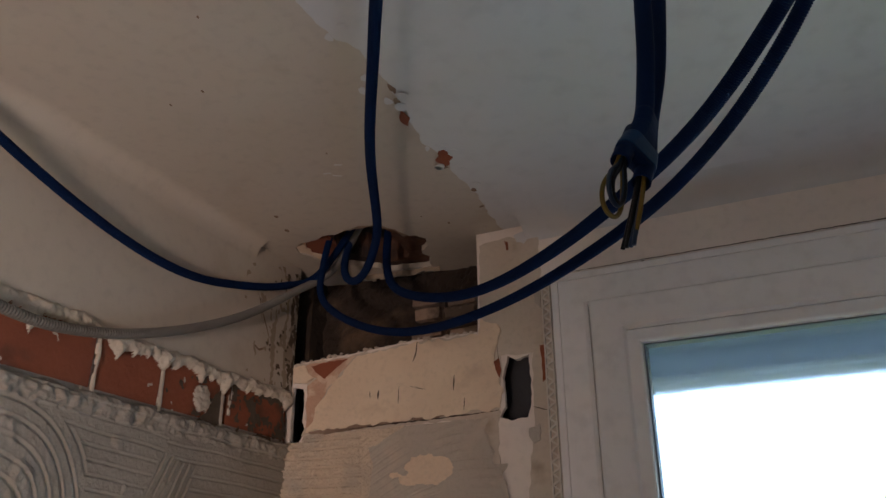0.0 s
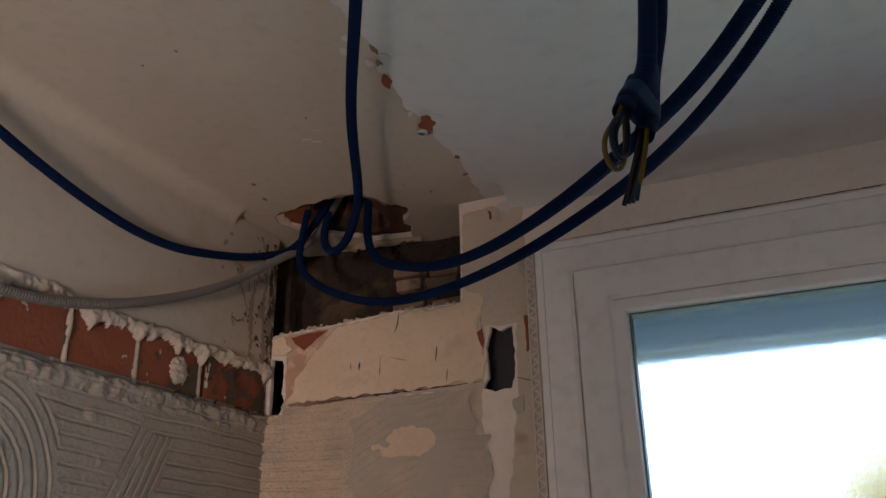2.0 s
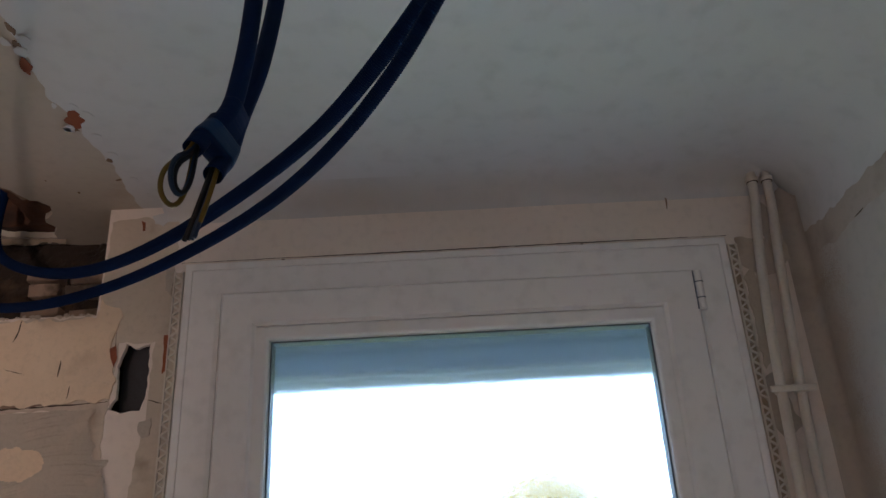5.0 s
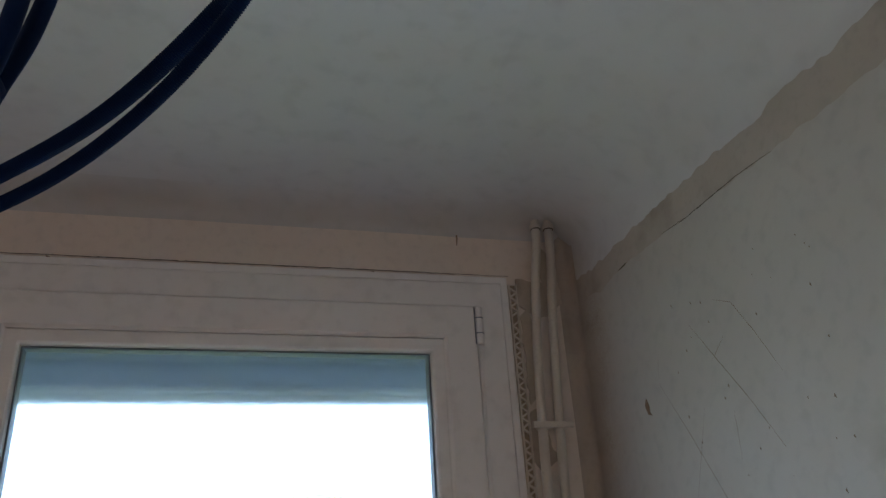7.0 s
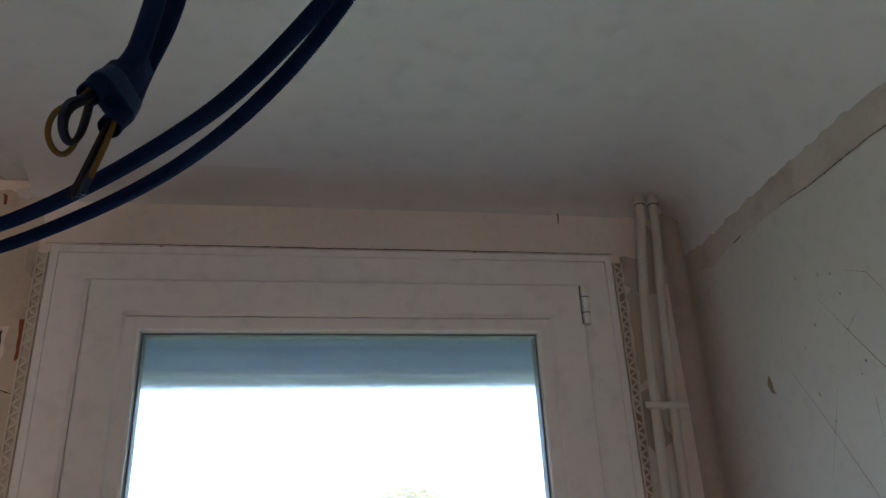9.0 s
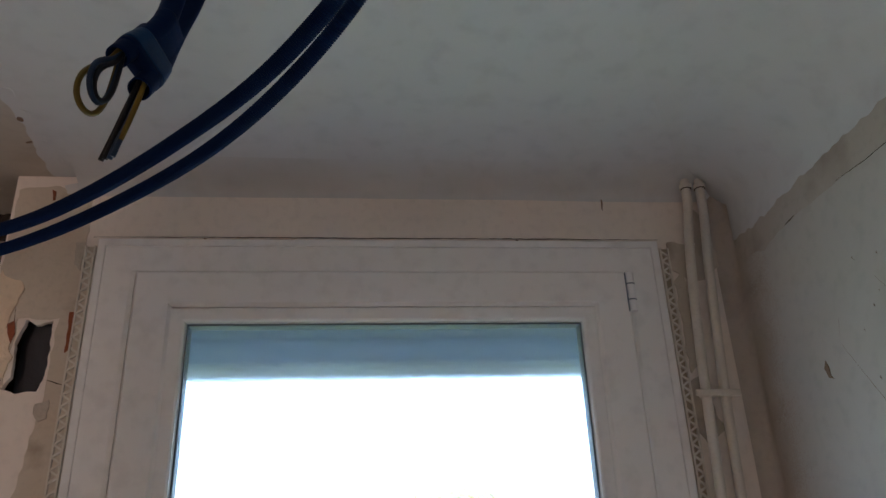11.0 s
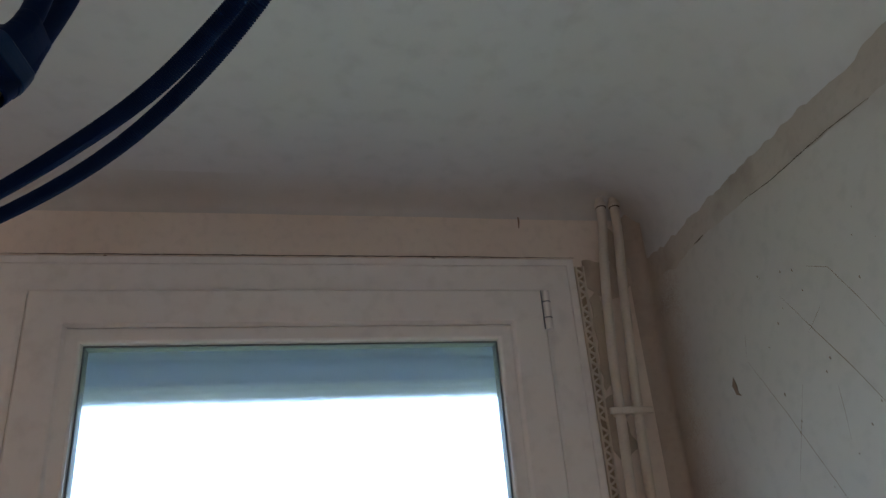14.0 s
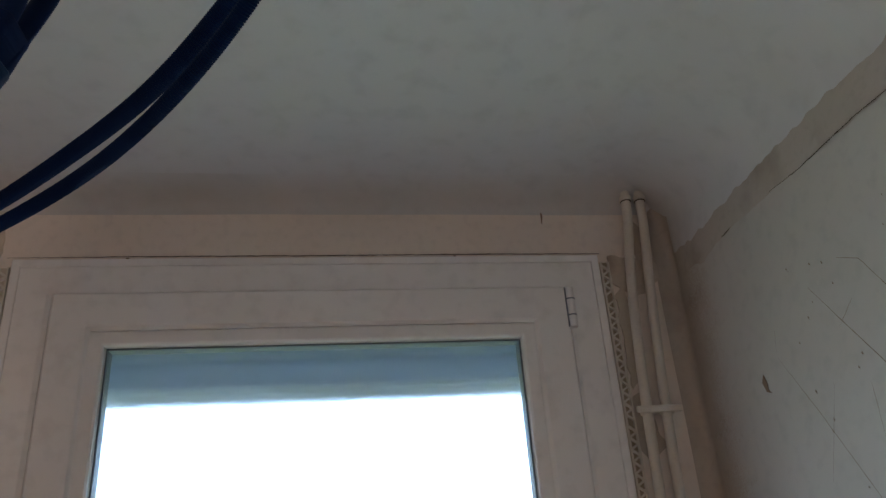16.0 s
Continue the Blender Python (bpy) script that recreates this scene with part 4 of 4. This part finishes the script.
# plastic trim strips with a zigzag web beside the frame
def trim_strip(x0, x1, label):
    t = thing("corner_trim", label, "trim", "trim strips beside the window", "structure", at=((x0 + x1) / 2, 0, 1.9))
    z0, z1 = 1.86, 2.388
    for x in (x0, x1 - 0.0022):
        under(part("rail", boxed((x, -0.0062, z0), (x + 0.0022, -0.0002, z1), 0.0004), M_BEAD, t), t)
    k = int((z1 - z0) / 0.0078)
    for i in range(k):
        za, zb = z0 + i * 0.0078, z0 + (i + 1) * 0.0078
        xa, xb = (x0 + 0.0012, x1 - 0.0012) if i % 2 else (x1 - 0.0012, x0 + 0.0012)
        if (i * 7919 + int(x0 * 1000)) % 23 == 0:
            continue
        d = Vector((xb - xa, 0, zb - za)).normalized()
        nr = Vector((-d.z, 0, d.x)) * 0.0013
        bm = bmesh.new()
        vs = []
        for y in (-0.0056, -0.0012):
            vs.append([bm.verts.new(Vector((x, y, z)) + s * nr) for x, z, s in ((xa, za, 1), (xb, zb, 1), (xb, zb, -1), (xa, za, -1))])
        bm.faces.new(vs[0])
        bm.faces.new(vs[1])
        for j in range(4):
            bm.faces.new((vs[0][j], vs[0][(j + 1) % 4], vs[1][(j + 1) % 4], vs[1][j]))
        under(part("web", bm, M_BEAD, t), t)
    return t


# backing strips for the webs; the right one is browner than the wall
layer("dirty_strip", [(0.4630, 1.86), (0.4760, 1.86), (0.4760, 2.388), (0.4630, 2.388)], 0.0016, 0.0004, M_PLASTER, "strip behind the trim web, toned to set it off", 90, 0.05, 0.0)
layer("dirty_strip", [(1.2830, 1.86), (1.2955, 1.86), (1.2955, 2.388), (1.2830, 2.388)], 0.0016, 0.0004, M_STAIN, "strip behind the trim web, toned to set it off", 91, 0.05, 0.0)
trim_strip(0.4625, 0.4765, "white plastic trim strip with a zigzag web, plaster-smeared")
trim_strip(1.2825, 1.2960, "white plastic trim strip with a zigzag web")
for lp, lift, mt in (([(1.297, 2.40), (1.36, 2.39), (1.352, 2.34), (1.33, 2.335), (1.31, 2.345), (1.297, 2.36)], 0.0020, M_WALLR_OLD), ([(1.297, 2.19), (1.318, 2.195), (1.322, 2.16), (1.335, 2.12), (1.31, 2.10), (1.297, 2.12)], 0.0020, M_GREY_SKIM),
                     ([(1.298, 2.335), (1.312, 2.35), (1.322, 2.28), (1.318, 2.21), (1.300, 2.20)], 0.0034, M_MORTAR), ([(1.335, 2.46), (1.365, 2.44), (1.372, 2.36), (1.35, 2.345), (1.34, 2.40)], 0.0036, M_WALLR_OLD),
                     ([(0.448, 2.395), (0.461, 2.395), (0.461, 2.35), (0.452, 2.36)], 0.0030, M_GREY_SKIM), ([(0.430, 2.17), (0.45, 2.175), (0.448, 2.15), (0.436, 2.145)], 0.0032, M_GREY_SKIM)):
    layer("filler_patch", lp, lift, 0.0018, mt, "rough patch of filler", int(lp[0][0] * 900), 0.006, 0.005)

# ---- heating pipes ----
pipes = []
for ctrl in ([(1.331, -0.024, 2.505), (1.331, -0.024, 2.47), (1.329, -0.024, 2.44), (1.323, -0.025, 2.41), (1.317, -0.027, 2.36), (1.310, -0.028, 2.28), (1.3045, -0.028, 2.165), (1.297, -0.028, 1.9), (1.297, -0.028, 0.3), (1.297, -0.028, 0.0)],
             [(1.352, -0.026, 2.505), (1.352, -0.026, 2.46), (1.351, -0.026, 2.43), (1.346, -0.027, 2.39), (1.341, -0.028, 2.33), (1.336, -0.028, 2.25), (1.3305, -0.028, 2.165), (1.323, -0.028, 1.9), (1.323, -0.028, 0.3), (1.323, -0.028, 0.0)]):
    p = mesh_ob("heating_pipe", tube(ctrl, 0.0070, n=160, sides=18), M_PIPE, smooth=True)
    tagged(p, "thin off-white painted heating pipe running up the wall", "pipe", "heating pipes")
    x, y = ctrl[0][0], ctrl[0][1]
    dz = 0.014
    c = part("collar", tube([(x, y, 2.492 - dz), (x, y, 2.4985 - dz)], 0.0092, n=3, curved=False, sides=20), M_PIPE, p, "painted ceiling collar", True)
    part("gap_ring", tube([(x, y, 2.4905 - dz), (x, y, 2.4918 - dz)], 0.0080, n=2, curved=False, sides=20), M_CRACK, p)
    pipes.append(p)
clip = thing("pipe_clip", "double plastic pipe clip painted off-white", "pipe clip", at=(1.318, -0.03, 2.163))
under(part("bar", boxed((1.287, -0.0395, 2.1585), (1.349, -0.0345, 2.1675), 0.002), M_PIPE, clip), clip)
for x in (1.3050, 1.3310):
    bm = tube([(x, -0.028, 2.158), (x, -0.028, 2.168)], 0.0098, n=3, curved=False, sides=18)
    under(part("ring", bm, M_PIPE, clip), clip)
under(part("stem", boxed((1.314, -0.034, 2.160), (1.322, 0.0, 2.166), 0.001), M_PIPE, clip), clip)

# ---- roller shutter and outside ----
sh = thing("roller_shutter", "raised roller shutter hanging behind the glass", "roller shutter", at=(0.88, 0.12, 2.35))
for i in range(6):
    z = 2.252 + i * 0.037
    bm = tube([(WX0 + 0.03, 0.115, z + 0.018), (WX1 - 0.03, 0.115, z + 0.018)], 0.0185, n=2, curved=False, sides=16)
    for v in bm.verts:
        v.co.y = 0.115 + (v.co.y - 0.115) * 0.28
    under(part("slat", bm, M_SHUT, sh), sh)
under(part("end_bar", boxed((WX0 + 0.03, 0.107, 2.226), (WX1 - 0.03, 0.123, 2.240), 0.003), M_SHUT_BAR, sh, "pale end bar"), sh)
under(part("end_bar", boxed((WX0 + 0.03, 0.109, 2.242), (WX1 - 0.03, 0.121, 2.251), 0.003), M_SHUT_BAR, sh, "pale end slat"), sh)
for x in (WX0 + 0.012, WX1 - 0.012):
    under(part("guide_rail", boxed((x - 0.016, 0.10, WZ0), (x + 0.016, 0.13, 2.40), 0.002), M_SHUT_BAR, sh), sh)

tagged(mesh_ob("ground", boxed((-300, 0.33, -3.2), (300, 600, -3.0)), M_GRASS), "lawn outside reaching the horizon", "ground", kind="structure")


def tree(x, y, base, top, radius, seed):
    r = random.Random(seed)
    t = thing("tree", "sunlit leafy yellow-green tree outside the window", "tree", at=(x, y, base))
    under(part("trunk", tube([(x, y, base), (x + 0.05, y, base + 1.5), (x - 0.05, y, base + 3), (x, y, top - radius)], 0.13, n=12), M_BARK, t), t)
    for i in range(7):
        a = i * 0.9
        under(part("limb", tube([(x, y, top - radius * 1.9), (x + 0.3 * math.cos(a), y + 0.3 * math.sin(a), top - radius * 1.4), (x + radius * 0.6 * math.cos(a), y + radius * 0.6 * math.sin(a), top - radius * (0.9 - 0.1 * i)), (x + radius * 0.8 * math.cos(a), y + radius * 0.8 * math.sin(a), top - radius * (0.7 - 0.1 * i))], 0.04, n=10, sides=7), M_BARK, t), t)
    bm = bmesh.new()
    for i in range(9000):
        d = Vector((r.gauss(0, 1), r.gauss(0, 1), r.gauss(0, 1))).normalized()
        k = radius * (r.random() ** 0.4) * (0.8 + 0.28 * noise.noise(d * 2.2 + Vector((seed, 0, 0))))
        c = Vector((x, y, top - radius)) + Vector((d.x * k, d.y * k, d.z * k))
        q = Matrix.Rotation(r.uniform(0, 6.28), 3, "Z") @ Matrix.Rotation(r.uniform(-1.2, 1.2), 3, "X")
        s = r.uniform(0.05, 0.10)
        bm.faces.new([bm.verts.new(c + q @ Vector(v) * s) for v in ((-0.5, 0, 0), (0, -0.9, 0.1), (0.5, 0, 0), (0, 0.9, 0.1))])
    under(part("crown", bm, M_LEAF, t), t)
    return t


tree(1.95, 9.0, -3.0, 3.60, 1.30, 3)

# ---- conduits ----
P, RG = 0.0021, 0.0006
CON = (
    ("blue corrugated electrical conduit looping down from the ceiling hole", M_BLUE, 0.007, [(0.1976, -0.0180, 2.5749), (0.1937, -0.0225, 2.5118), (0.2007, -0.0390, 2.4389), (0.2497, -0.0806, 2.3782), (0.4277, -0.2122, 2.2970), (0.5925, -0.3592, 2.2781), (0.6937, -0.4583, 2.2785), (0.7666, -0.5235, 2.2898), (0.8152, -0.5755, 2.3111), (0.8530, -0.6158, 2.3345), (0.8843, -0.6524, 2.3556), (0.9085, -0.6897, 2.3761), (0.9316, -0.7314, 2.4097), (0.9598, -0.7844, 2.4678), (0.9779, -0.8174, 2.4990)]),
    ("blue corrugated electrical conduit hanging in a low loop", M_BLUE, 0.0058, [(0.1229, -0.0564, 2.5991), (0.1056, -0.0677, 2.5283), (0.1003, -0.0808, 2.4376), (0.1201, -0.1147, 2.3689), (0.3031, -0.1908, 2.2632), (0.5064, -0.3150, 2.2396), (0.6389, -0.4203, 2.2390), (0.7307, -0.4981, 2.2448), (0.7950, -0.5607, 2.2659), (0.8401, -0.6078, 2.2949), (0.8721, -0.6430, 2.3285), (0.8944, -0.6614, 2.3680), (0.9139, -0.6864, 2.4139), (0.9386, -0.7158, 2.4665), (0.9533, -0.7354, 2.4990)]),
    ("blue corrugated electrical conduit sagging along the wall", M_BLUE, 0.0065, [(0.1314, -0.0215, 2.5662), (0.1198, -0.0562, 2.4978), (0.0542, -0.0229, 2.4575), (0.0226, -0.0467, 2.4494), (0.0211, -0.1095, 2.4205), (0.0226, -0.2132, 2.3894), (0.0204, -0.3645, 2.3564), (0.0246, -0.6267, 2.4188), (0.0348, -0.7978, 2.4823)]),
    ("grey corrugated electrical conduit sagging along the wall", M_GREYC, 0.0071, [(0.1371, -0.0041, 2.5800), (0.1250, -0.0397, 2.5015), (0.0728, -0.0014, 2.4721), (0.0355, -0.0484, 2.4407), (0.0266, -0.1493, 2.3602), (0.0267, -0.3022, 2.2849), (0.0208, -0.4741, 2.2285), (0.0192, -0.6161, 2.2320), (0.0206, -0.8730, 2.3213)]),
    ("blue corrugated electrical conduit running under the ceiling", M_BLUE, 0.0067, [(0.1202, -0.0018, 2.5752), (0.1150, -0.0368, 2.4909), (0.1357, -0.0670, 2.4247), (0.1813, -0.0772, 2.4156), (0.2537, -0.1606, 2.4305), (0.2837, -0.2064, 2.4418), (0.3237, -0.2893, 2.4473), (0.3603, -0.3631, 2.4513), (0.4027, -0.4366, 2.4547), (0.4573, -0.5229, 2.4585), (0.5010, -0.5948, 2.4615), (0.5357, -0.6468, 2.4658), (0.5647, -0.6907, 2.4720), (0.5886, -0.8046, 2.4904)]),
)
for label, mt, r, ctrl in CON:
    tagged(mesh_ob("conduit", tube(ctrl, r, 0.0040 if mt == M_GREYC else P, 0.0013 if mt == M_GREYC else RG, 14), mt), label, "conduit", "conduits from the ceiling hole")

# taped pair of conduit ends with wires
pair = thing("conduit_bundle", "two taped blue conduit ends hanging with loose wires", "conduit", at=(0.745, -0.72, 2.15))
END_L = [(0.7392, -0.7314, 2.1542), (0.7416, -0.7261, 2.1639), (0.7450, -0.7203, 2.1715), (0.7519, -0.7143, 2.1849), (0.7533, -0.7101, 2.2035), (0.7560, -0.7077, 2.2281), (0.7573, -0.7064, 2.2501), (0.7588, -0.7055, 2.2813), (0.7604, -0.7048, 2.3143)] + [(0.763, -0.704, 2.40), (0.766, -0.703, 2.499)]
END_R = [(0.7471, -0.7209, 2.1447), (0.7483, -0.7135, 2.1549), (0.7502, -0.7063, 2.1670), (0.7504, -0.6995, 2.1848), (0.7533, -0.6932, 2.2048), (0.7580, -0.6871, 2.2289), (0.7608, -0.6815, 2.2560), (0.7636, -0.6768, 2.2886), (0.7660, -0.6725, 2.3234)] + [(0.769, -0.668, 2.41), (0.771, -0.666, 2.499)]
CR = 0.0053
for ctrl in (END_L, END_R):
    under(part("conduit", tube(ctrl, CR, 0.0, 0.0, 18, n=160, bore=0.0046), M_BLUE, pair, "", True), pair)


def sleeve(u0, u1, grow, n, wrinkle):
    """A wrap stretched round both conduits from u0 to u1 along them."""
    a, b = spline(END_L, 400), spline(END_R, 400)
    bm = bmesh.new()
    rows = []
    for i in range(n + 1):
        u = u0 + (u1 - u0) * i / n
        p, q = a[int(u * 399)], b[int((u + 0.012) * 399)]
        tan = (a[int(u * 399) + 4] - a[int(u * 399)] + b[int(u * 399) + 4] - b[int(u * 399)]).normalized()
        w = q - p
        w = w - tan * w.dot(tan)
        x = w.normalized()
        y = tan.cross(x)
        r = (CR + grow) * (1 + wrinkle * noise.noise(Vector((u * 90, 2, 0))))
        row = []
        for k in range(32):
            t = 2 * math.pi * k / 32
            c = q if math.cos(t) > 0 else p
            waist = 1 - 0.12 * abs(math.sin(t)) * min(1, w.length / 0.02)
            row.append(bm.verts.new(c + (x * math.cos(t) + y * math.sin(t) * waist) * r))
        rows.append(row)
    for q, w in zip(rows, rows[1:]):
        for k in range(32):
            bm.faces.new((q[k], q[(k + 1) % 32], w[(k + 1) % 32], w[k]))
    bm.faces.new(rows[0])
    bm.faces.new(rows[-1])
    return bm


under(part("sleeve", sleeve(0.040, 0.30, 0.0005, 44, 0.04), M_BLUE, pair, "smooth dark blue wrap", True), pair)
under(part("tape", sleeve(0.060, 0.140, 0.0009, 18, 0.02), M_TAPE, pair, "glossy blue tape wrap", True), pair)
W = 0.0013
for mt, ctrl in ((M_WBLUE, [(0.7405, -0.7290, 2.160), (0.7392, -0.7320, 2.152), (0.7372, -0.7400, 2.147), (0.7352, -0.7455, 2.140), (0.7346, -0.7455, 2.129), (0.7366, -0.7385, 2.1235), (0.7395, -0.7345, 2.1290), (0.7404, -0.7330, 2.141), (0.7400, -0.7300, 2.158)]),
                 (M_WBLACK, [(0.7410, -0.7285, 2.160), (0.7402, -0.7325, 2.150), (0.7385, -0.7400, 2.144), (0.7365, -0.7440, 2.137), (0.7360, -0.7435, 2.128), (0.7378, -0.7375, 2.1250), (0.7405, -0.7340, 2.1310), (0.7414, -0.7325, 2.143), (0.7408, -0.7295, 2.158)]),
                 (M_WYELLOW, [(0.7395, -0.7300, 2.160), (0.7375, -0.7335, 2.150), (0.7345, -0.7420, 2.142), (0.7318, -0.7480, 2.133), (0.7312, -0.7480, 2.122), (0.7345, -0.7400, 2.1170), (0.7385, -0.7350, 2.1230), (0.7400, -0.7335, 2.138), (0.7400, -0.7300, 2.158)]),
                 (M_WBLUE, [(0.7490, -0.7180, 2.152), (0.7470, -0.7195, 2.142), (0.7440, -0.7190, 2.130), (0.7412, -0.7185, 2.119), (0.7392, -0.7182, 2.1115)]),
                 (M_WBLACK, [(0.7462, -0.7190, 2.152), (0.7440, -0.7195, 2.142), (0.7395, -0.7170, 2.130), (0.7345, -0.7135, 2.118), (0.7320, -0.7118, 2.1128)]),
                 (M_WBLUE, [(0.7480, -0.7170, 2.152), (0.7458, -0.7180, 2.142), (0.7425, -0.7170, 2.130), (0.7390, -0.7160, 2.119), (0.7368, -0.7150, 2.1120)]),
                 (M_WBLACK, [(0.7472, -0.7200, 2.152), (0.7448, -0.7205, 2.142), (0.7410, -0.7185, 2.130), (0.7368, -0.7155, 2.119), (0.7344, -0.7138, 2.1125)]),
                 (M_WYELLOW, [(0.7495, -0.7200, 2.152), (0.7480, -0.7208, 2.142), (0.7458, -0.7200, 2.133), (0.7430, -0.7190, 2.124), (0.7415, -0.7186, 2.1195)])):
    under(part("wire", tube(ctrl, W, n=50, sides=10), mt, pair, "", True), pair)
